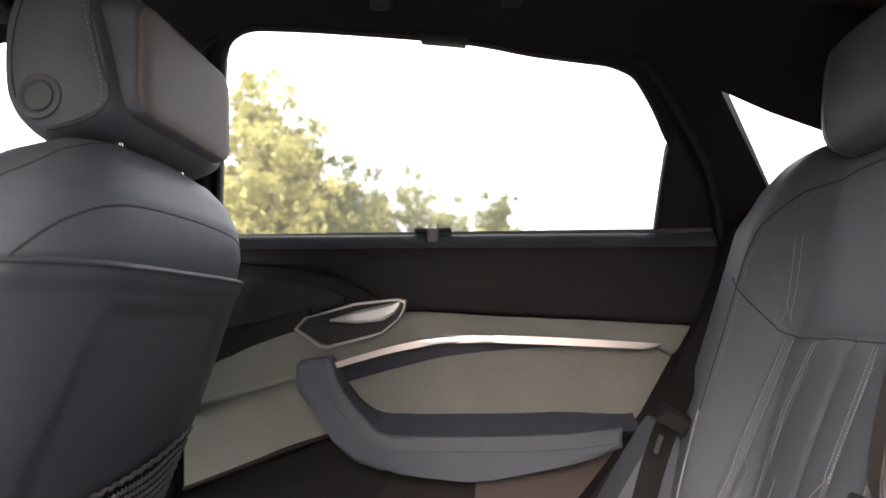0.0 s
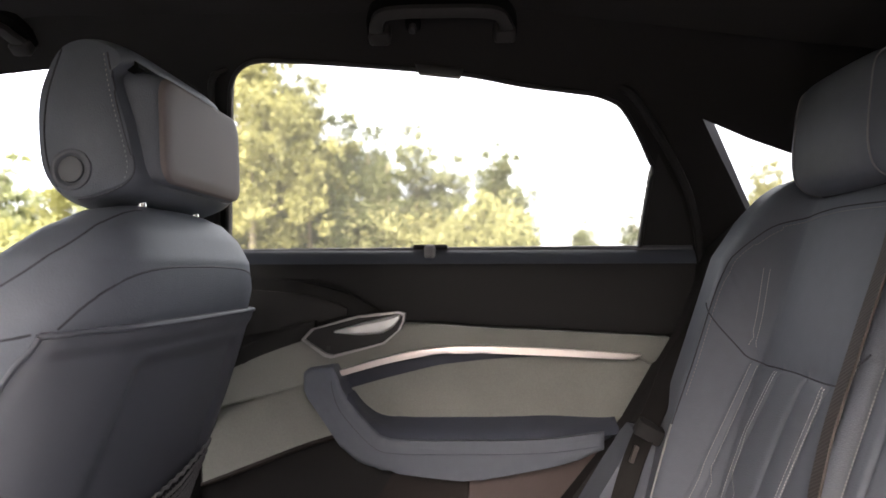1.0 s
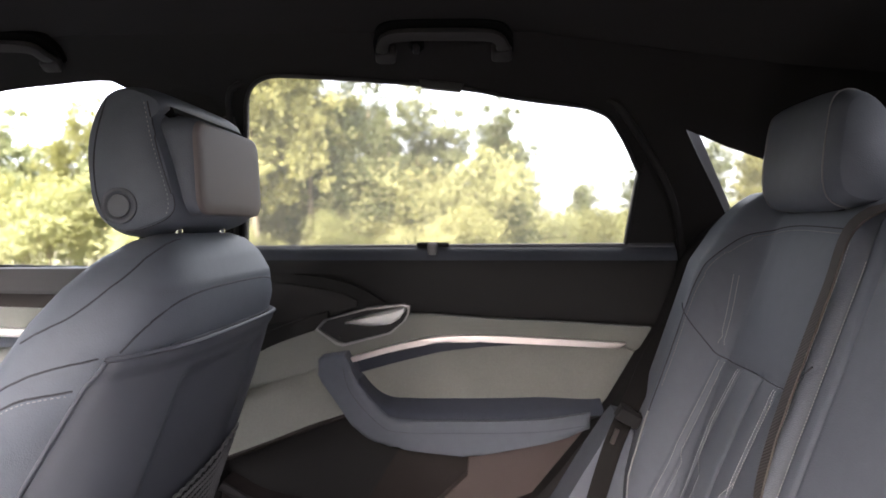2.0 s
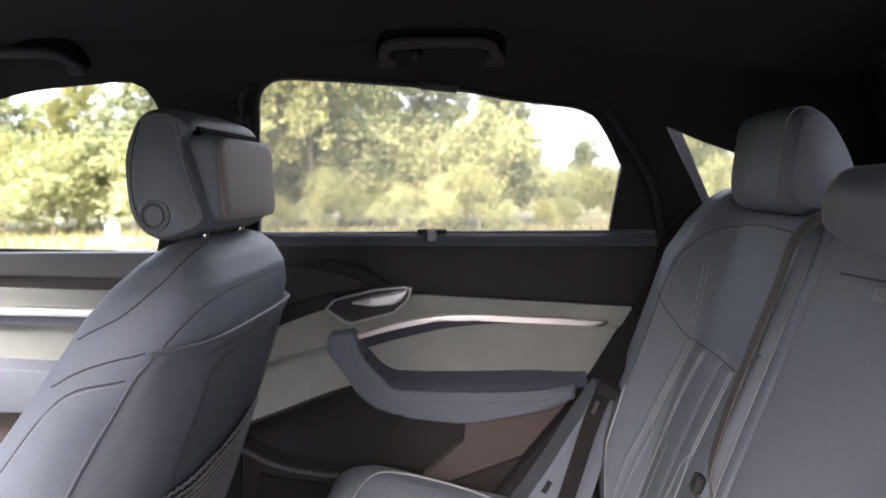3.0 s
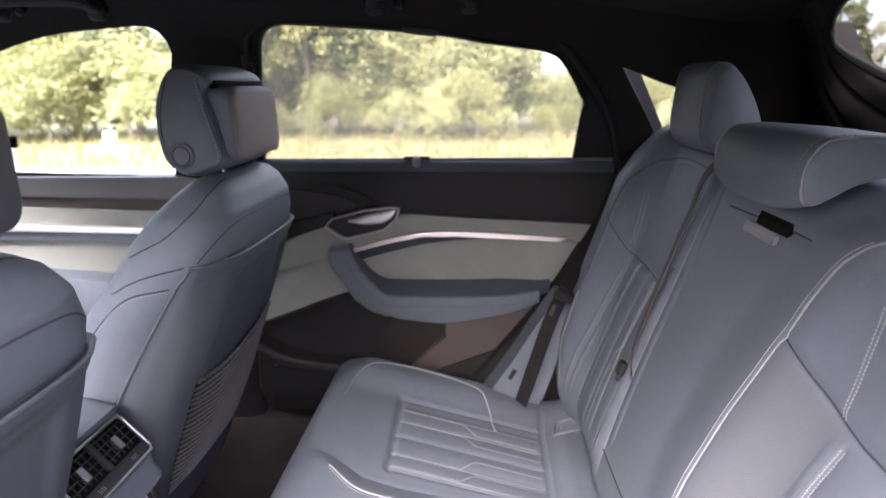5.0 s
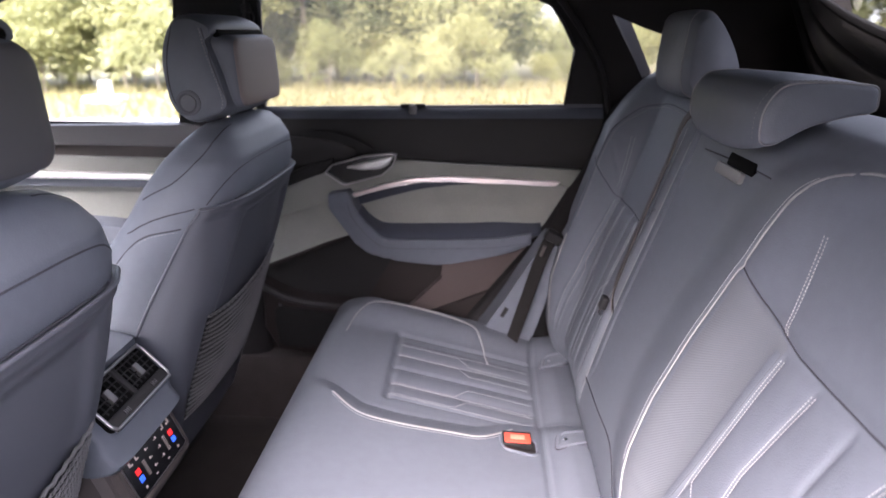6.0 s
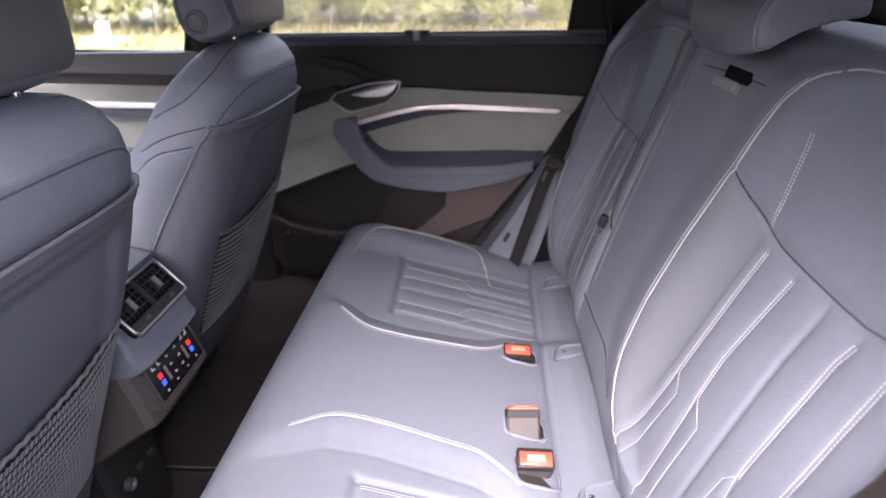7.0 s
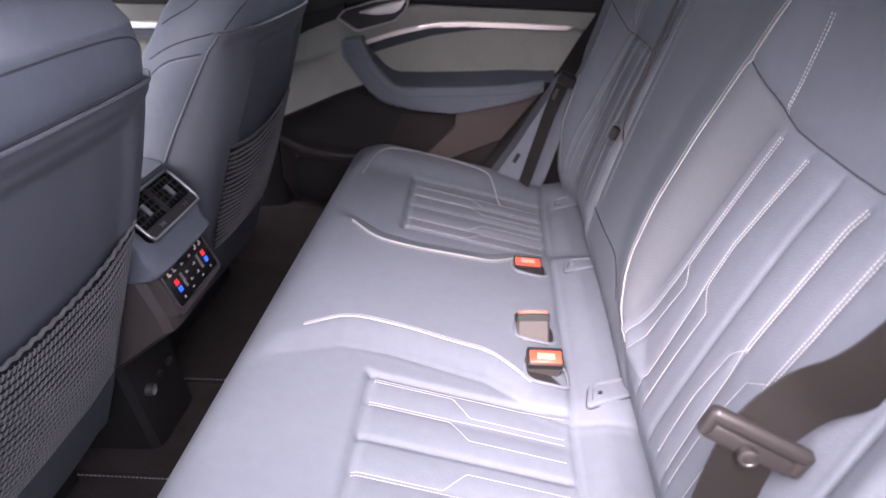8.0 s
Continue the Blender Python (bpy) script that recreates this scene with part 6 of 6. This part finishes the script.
# child-seat anchor flaps in the gap of the bench
def anchor_flap(cy, label):
    root = thing("anchor_flap", (0.264, cy, 0.28), label, "anchor cover", "anchor covers")
    def lay(w, h, r, k):
        return [seat_pt(x + 0.15 * (y - cy), y + 0.45 * (x - 0.264), k) for x, y in rounded(0.264, cy, w, h, r, 5)]
    v, f = skin([lay(0.066, 0.046, 0.011, -0.004), lay(0.070, 0.050, 0.012, 0.0040), lay(0.066, 0.046, 0.011, 0.0060), lay(0.058, 0.038, 0.008, 0.0058), lay(0.055, 0.035, 0.007, 0.0020), lay(0.02, 0.012, 0.004, 0.0016)])
    make("cover", v, f, LEATHER, root, sharp=50)
    line = lay(0.071, 0.051, 0.012, 0.0010)
    v, f = tube(line + line[:1], 0.0013, 6)
    make("joint", v, f, SEAM, root)
    x, y, z = seat_pt(0.245, cy - 0.012, 0.003)
    v, f = brick((x, y, z), (0.008, 0.008, 0.005))
    make("stud", v, f, CHROME, root)


for cy in (0.143, 0.53, 0.86, -0.20):
    anchor_flap(cy, "small slate blue anchor cover in the bench gap")


# ---- centre console between the front seats ----
def console():
    root = thing("centre_console", (-0.6, YC, 0.02), "slate blue and brown centre console with vents and touch panel", "centre console")
    prof = [(-0.515, 0.540), (-0.494, 0.516), (-0.466, 0.486), (-0.444, 0.460), (-0.440, 0.43), (-0.450, 0.398), (-0.75, 0.36), (-1.25, 0.40), (-1.25, 0.56), (-0.80, 0.575)]
    P = curve(prof, 80, True)
    c = P.mean(axis=0)
    rings = []
    for u in np.sin(np.linspace(-math.pi / 2, math.pi / 2, 21)):
        e = 0.030 * (1 - math.sqrt(max(0, 1 - abs(u) ** 8)))
        rings.append([(c[0] + (x - c[0]) * (1 - e * 1.2), YC + 0.106 * u, c[1] + (z - c[1]) * (1 - 3 * e)) for x, z in P])
    v, f = skin(rings)
    make("body", v, f, LEATHER, root, "slate blue padded console body", sharp=60)
    # vent block on the slanting face
    o = np.array((-0.4655, YC, 0.4915))
    ez = np.array((-0.050, 0, 0.055)); ez = ez / np.linalg.norm(ez)
    ey = np.array((0, 1.0, 0))
    en = np.cross(ey, ez); en = en if en[0] > 0 else -en
    at = lambda a, b, d: tuple(o + ey * a + ez * b + en * d)
    def plate(name, cx, cz, w, h, r, d0, d1, mat, parent, lab="", shrink=0.0):
        rr = [[at(a, b, d0) for a, b in rounded(cx, cz, w, h, r, 4)], [at(a, b, d1) for a, b in rounded(cx, cz, w, h, r, 4)], [at(a, b, d1 + 0.0012) for a, b in rounded(cx, cz, w - 0.003, h - 0.003, r * 0.8, 4)]]
        vv, ff = skin(rr)
        return make(name, vv, ff, mat, parent, lab, sharp=50)
    v, f = tube([at(a, b, 0.006) for a, b in curve(rounded(0, 0, 0.172, 0.074, 0.012, 5), 90, True)] + [at(*rounded(0, 0, 0.172, 0.074, 0.012, 5)[0], 0.006)], 0.0028, 10)
    vent = plate("air_vent", 0, 0, 0.172, 0.074, 0.012, -0.02, 0.0005, SLOT, root, "black twin air vent in a metal frame")
    make("vent_frame", v, f, SATIN, vent, "satin metal frame")
    plate("divider", 0, 0.009, 0.010, 0.052, 0.003, 0.0, 0.0075, GRIP, vent)
    plate("lower_bar", 0, -0.0265, 0.166, 0.018, 0.003, 0.0, 0.006, GRIP, vent)
    for s in (-1, 1):
        for k in range(4):
            plate("vane", s * 0.0425, -0.006 + 0.0115 * k, 0.072, 0.0024, 0.0008, 0.0, 0.0055, GRIP, vent)
        for k in range(5):
            plate("blade", s * 0.0425 + 0.0125 * (k - 2), 0.010, 0.0016, 0.046, 0.0006, 0.0, 0.0030, BLACK, vent)
        plate("tab", s * 0.0425, 0.006, 0.012, 0.022, 0.002, 0.0, 0.0085, SATIN, vent, "satin metal vent tab")
        wheel = plate("thumbwheel", s * 0.042, -0.0265, 0.016, 0.009, 0.002, 0.004, 0.0070, BLACK, vent)
        for k in range(4):
            plate("icon_bar", s * 0.042 + 0.0038 * (k - 1.5), -0.0265, 0.0018, 0.0075, 0.0006, 0.0070, 0.0076, FLAP, wheel)
    # lower brown box with the touch panel
    def ring(z, x_back, hw):
        return [(x_back + 0.0, YC - hw + 0.01, z), (x_back + 0.004, YC - hw + 0.03, z), (x_back + 0.004, YC + hw - 0.03, z), (x_back, YC + hw - 0.01, z), (x_back - 0.012, YC + hw, z), (-0.90, YC + hw + 0.01, z), (-0.90, YC - hw - 0.01, z), (x_back - 0.012, YC - hw, z)]
    v, f = skin([ring(0.415, -0.472, 0.104), ring(0.400, -0.464, 0.106), ring(0.330, -0.441, 0.104), ring(0.300, -0.440, 0.098), ring(0.215, -0.555, 0.096)])
    make("lower_box", v, f, CONSOLE, root, "brown plastic lower console", sharp=30)
    v, f = skin([ring(0.218, -0.560, 0.086), ring(0.10, -0.545, 0.082), ring(0.015, -0.53, 0.080)])
    make("foot", v, f, BLACK, root, "black console foot with sockets", sharp=30)
    o2 = np.array((-0.4475, YC, 0.365))
    ez2 = np.array((-0.024, 0, 0.060)); ez2 = ez2 / np.linalg.norm(ez2)
    en2 = np.cross(ey, ez2); en2 = en2 if en2[0] > 0 else -en2
    at2 = lambda a, b, d: tuple(o2 + ey * a + ez2 * b + en2 * d)
    def plate2(name, cx, cz, w, h, r, d0, d1, mat, parent, lab=""):
        rr = [[at2(a, b, d) for a, b in rounded(cx, cz, w, h, r, 3)] for d in (d0, d1)]
        vv, ff = skin(rr)
        return make(name, vv, ff, mat, parent, lab, sharp=50)
    plate2("panel_surround", 0, -0.002, 0.176, 0.084, 0.010, -0.012, 0.0120, CONSOLE, root, "brown frame round the touch panel")
    plate2("panel_frame", 0, 0, 0.157, 0.068, 0.006, -0.01, 0.0140, SATIN, root, "satin frame of the touch panel")
    scr = plate2("touch_panel", 0, 0, 0.153, 0.064, 0.005, 0.0, 0.0150, GLOSS, root, "lit black climate touch panel")
    icon = lambda name, a, b, w, h, r, mat: plate2(name, a, b, w, h, r, 0.0150, 0.0155, mat, scr)
    for s in (-1, 1):
        for k in range(4):
            icon("red_bar", s * (0.049 + 0.0030 * k), 0.0045, 0.0019, 0.0095, 0.0004, ICONRED)
            icon("blue_bar", s * (0.049 + 0.0030 * k), -0.0085, 0.0019, 0.0095, 0.0004, ICONBLUE)
        icon("seat_icon", s * 0.062, 0.0235, 0.0050, 0.0080, 0.0014, ICON)
        icon("seat_base_icon", s * 0.0575, 0.0205, 0.0060, 0.0032, 0.0010, ICON)
        icon("vent_icon", s * 0.044, 0.0235, 0.0036, 0.0085, 0.0012, ICON)
        icon("vent_base_icon", s * 0.040, 0.0205, 0.0055, 0.0028, 0.0010, ICON)
        for k in range(8):
            icon("scale_bar", s * 0.033, 0.010 - 0.0034 * k, 0.0075, 0.0012, 0.0004, ICON)
        for a, b in ((0.016, 0.020), (0.016, 0.004), (0.014, -0.012)):
            icon("mode_icon", s * a, b, 0.0042, 0.0042, 0.0012, ICON)
            icon("mode_bar", s * (a - 0.0048), b - 0.001, 0.0028, 0.0014, 0.0005, ICON)
        icon("flow_icon", s * 0.020, -0.024, 0.0062, 0.0022, 0.0008, ICON)
        icon("fan_icon", s * 0.054, -0.024, 0.0050, 0.0044, 0.0014, ICON)
    # sockets in the foot
    disc = lambda x, y, z, r, d: [(x + d, y + r * math.cos(a), z + r * math.sin(a)) for a in np.linspace(0, 2 * math.pi, 20, endpoint=False)]
    v, f = skin([disc(-0.545, YC - 0.045, 0.135, 0.012, 0), disc(-0.545, YC - 0.045, 0.135, 0.012, 0.012), disc(-0.545, YC - 0.045, 0.135, 0.009, 0.013), disc(-0.545, YC - 0.045, 0.135, 0.008, 0.006)])
    make("power_socket", v, f, SATIN, root, "round power socket")
    for k in (0.005, 0.045):
        v, f = brick((-0.545, YC + k - 0.005, 0.137), (0.014, 0.017, 0.010))
        make("charging_port", v, f, GRIP, root)
    return root


console()


# ---- outside ----
GRASS = material("dry_meadow", (0.100, 0.094, 0.040), 0.95, vary=0.35, grain=9, bump=0.0, patch=0.6)
PAVE = material("pale_concrete", (0.30, 0.29, 0.265), 0.9, vary=0.12, grain=30, bump=0.1, patch=0.8)
BARK = material("grey_bark", (0.17, 0.15, 0.11), 0.9, vary=0.3, grain=12, bump=0.6, patch=3)
LEAF = [foliage("leaf_yellow_green", (0.110, 0.124, 0.046), (0.270, 0.268, 0.106)), foliage("leaf_green", (0.064, 0.084, 0.038), (0.165, 0.182, 0.084)), foliage("leaf_pale", (0.165, 0.185, 0.078), (0.290, 0.295, 0.140))]
v, f = skin([[(x, y, GROUND) for y in (-900, -60, 0, 12, 30, 80, 900)] for x in (-900, -80, 0, 80, 900)], closed=False)
tagged(make("ground", v, f, GRASS, smooth=False), "dry yellow-green meadow reaching the horizon", "ground", kind="structure")
v, f = skin([[(x, y, GROUND + h) for y, h in ((2.2, -0.05), (2.2, 0.02), (10.7, 0.02), (10.7, -0.05))] for x in (-80, 80)], closed=False)
tagged(make("pavement", v, f, PAVE, smooth=False), "pale concrete parking ground", "pavement", kind="structure")


# unseen dark ground, added so less light bounces up into the cabin
DARK_GROUND = material("dark_unseen_ground", (0.060, 0.058, 0.057), 0.9, vary=0.25, grain=60, bump=0.4, patch=1.5)
v, f = skin([[(x, y, GROUND + h) for y, h in ((-9.0, -0.05), (-9.0, 0.012), (2.19, 0.012), (2.19, -0.05))] for x in (-80, 80)], closed=False)
tagged(make("road", v, f, DARK_GROUND, smooth=False), "unseen dark ground added to cut light bounced into the car", "road", kind="structure")


def tree(name, seed, h, spread, leaf, label, category, n=13000, low=0.10):
    rnd = random.Random(seed)
    root = thing(name, (0, 0, 0), label, category)
    bends = [Vector((0, 0, 0)), Vector((rnd.uniform(-.1, .1) * spread, rnd.uniform(-.1, .1) * spread, 0.45 * h)), Vector((rnd.uniform(-.15, .15) * spread, rnd.uniform(-.15, .15) * spread, 0.92 * h))]
    def taper(pts, r0, r1):
        p = curve(pts, 10)
        rings = []
        for i, q in enumerate(p):
            r = r0 + (r1 - r0) * i / 9
            rings.append([(q[0] + r * math.cos(a), q[1] + r * math.sin(a), q[2]) for a in np.linspace(0, 2 * math.pi, 7, endpoint=False)])
        return skin(rings)
    pieces = [taper(bends, 0.015 * h, 0.003 * h)]
    tips = [bends[2]]
    for k in range(11):
        t = rnd.uniform(max(low, 0.18), 0.85)
        base = bends[0].lerp(bends[1], t / 0.5) if t < 0.5 else bends[1].lerp(bends[2], (t - 0.5) / 0.5)
        a = rnd.uniform(0, 2 * math.pi)
        reach = spread * rnd.uniform(0.45, 0.95) * (1.15 - t)
        tip = base + Vector((math.cos(a) * reach, math.sin(a) * reach, reach * rnd.uniform(0.25, 0.8)))
        pieces.append(taper([base, base.lerp(tip, 0.5) + Vector((0, 0, 0.05 * reach)), tip], 0.008 * h * (1.1 - t), 0.002 * h))
        tips += [tip, base.lerp(tip, 0.6)]
    v, f = join(pieces)
    make("trunk", v, f, BARK, root)
    clumps = []
    for k in range(230):
        b = rnd.choice(tips)
        t = rnd.random()
        c = Vector((b.x + rnd.gauss(0, 0.16) * spread, b.y + rnd.gauss(0, 0.16) * spread, min(h, max(low * h, b.z + rnd.gauss(0, 0.10) * h))))
        clumps.append((c, rnd.uniform(0.07, 0.19) * spread))
    verts, faces = [], []
    for k in range(n):
        c, r = rnd.choice(clumps)
        d = Vector((rnd.gauss(0, 1), rnd.gauss(0, 1), rnd.gauss(0, 1))) * r * 0.5
        q = c + Vector((d.x, d.y, d.z * 0.8))
        s = rnd.uniform(0.05, 0.10) * (h / 6) ** 0.5
        u = Vector((rnd.gauss(0, 1), rnd.gauss(0, 1), rnd.gauss(0, 1))).normalized()
        w = u.orthogonal().normalized()
        o = len(verts)
        verts += [q - u * s, q - w * s * 0.5 + u * s * 0.1, q + u * s, q + w * s * 0.5 + u * s * 0.1]
        faces.append((o, o + 1, o + 2, o + 3))
    make("crown", verts, faces, leaf, root, smooth=False)
    return root


KINDS = [tree("tree", 3, 7.0, 2.2, LEAF[0], "yellow-green broadleaf tree at the meadow edge", "tree"), tree("tree", 5, 6.0, 1.9, LEAF[1], "green broadleaf tree at the meadow edge", "tree"),
         tree("tree", 8, 5.0, 1.6, LEAF[1], "slim green tree with gaps in its crown", "tree", 8500), tree("bush", 12, 2.4, 1.7, LEAF[2], "pale yellow-green bush at the meadow edge", "bush", 6000, 0.03),
         tree("bush", 17, 1.8, 1.5, LEAF[0], "low yellow-green bush at the meadow edge", "bush", 5000, 0.03)]
BASE_H = [7.0, 6.0, 5.0, 2.4, 1.8]
used = set()


def plant(kind, az, dist, h, turn):
    """A tree at a bearing (degrees from the car's right side, rearward positive) and distance."""
    a = radians(az)
    k = h / BASE_H[kind]
    m = Matrix.Translation((dist * math.sin(a), dist * math.cos(a), GROUND)) @ Euler((0, 0, turn)).to_matrix().to_4x4() @ Matrix.Diagonal((k, k, k, 1))
    if kind not in used:
        used.add(kind)
        KINDS[kind].matrix_basis = m
        return
    ob = copy_thing(KINDS[kind], Matrix.Identity(4))
    ob.matrix_basis = m


ROW = [(0, -19.5, 19, 8.0), (0, -15.0, 20, 7.0), (1, -12.2, 21, 6.0), (2, -8.6, 20, 5.0), (1, -5.9, 21, 5.9), (1, -3.0, 22, 5.1), (2, 0.3, 20, 5.1), (1, 1.0, 24, 5.6),
       (0, -24.5, 21, 6.6), (1, -28.5, 21, 4.9), (0, -33, 22, 5.0), (1, -38, 22, 4.6), (0, -43, 23, 4.7), (1, -48, 24, 4.9), (0, -54, 25, 5.2), (1, -60, 26, 5.6),
       (0, -17.2, 25, 8.0), (1, -10.0, 26, 6.8), (2, -22, 26, 7.4), (1, 8.8, 27, 3.3), (2, 7.8, 25, 3.0), (1, 12.5, 26, 3.4), (0, 16.0, 26, 3.8), (1, 19.0, 26, 4.8), (0, 22.5, 27, 5.2), (1, 26, 27, 5.2), (0, 31, 27, 5.0), (0, 38, 28, 6.0), (1, 46, 29, 6.5)]
# unseen trees added on the other sides to hold back low sky light
ROW += [(i % 3, 95 + 8.5 * i, 11.0 + 2.0 * (i % 2), (4.1 if i < 11 else 3.2) + 0.5 * (i % 3)) for i in range(21)]
ROW += [(i % 2, -66 - 7.0 * i, 17.0 + 2.5 * (i % 2), 1.7 + 0.4 * (i % 3)) for i in range(8)]
for i, (k, az, d, h) in enumerate(ROW):
    plant(k, az, d, h, 1.7 * i)
rnd = random.Random(4)
for i in range(46):
    az = -62 + 112 * (i + rnd.random()) / 46
    plant(3 + i % 2, az, rnd.uniform(17.0, 19.5) / max(0.75, math.cos(radians(az))) ** 0.6, rnd.uniform(1.0, 2.2) * (1.25 if az < -20 else 0.8), rnd.uniform(0, 6))

for i in range(40):
    az = -62 + 100 * (i + rnd.random()) / 40
    plant(3 + (i + 1) % 2, az, rnd.uniform(19.5, 22.5) / max(0.75, math.cos(radians(az))) ** 0.6, rnd.uniform(2.2, 3.6) if az < 3 else rnd.uniform(1.4, 2.0), rnd.uniform(0, 6))

# tall dry grass between pavement and trees
verts, faces = [], []
for i in range(14000):
    x, y = rnd.uniform(-30, 18), 10.7 + 8.3 * rnd.random() ** 1.2
    hgt, w, a = rnd.uniform(0.08, 0.28), rnd.uniform(0.012, 0.03), rnd.uniform(0, 6.3)
    dx, dy = math.cos(a) * w, math.sin(a) * w
    bx, by = rnd.gauss(0, 0.08), rnd.gauss(0, 0.08)
    o = len(verts)
    verts += [(x - dx, y - dy, GROUND), (x + dx, y + dy, GROUND), (x + bx, y + by, GROUND + hgt)]
    faces.append((o, o + 1, o + 2))
tagged(make("grass", verts, faces, foliage("dry_grass", (0.100, 0.108, 0.038), (0.240, 0.210, 0.092)), smooth=False), "tall dry yellow grass along the pavement", "grass", kind="stuff")

# pale concrete marker beside the meadow
mk = thing("concrete_marker", (-8.3, 13.8, GROUND), "pale concrete block on a low slab in the grass", "concrete block")
CONCRETE = material("white_concrete", (0.42, 0.41, 0.39), 0.8, vary=0.08, grain=40, patch=4)
v, f = brick((-8.3, 13.8, GROUND + 0.07), (0.80, 0.5, 0.14))
make("slab", v, f, CONCRETE, mk)
v, f = brick((-8.25, 13.8, GROUND + 0.30), (0.22, 0.22, 0.34))
make("block", v, f, CONCRETE, mk)
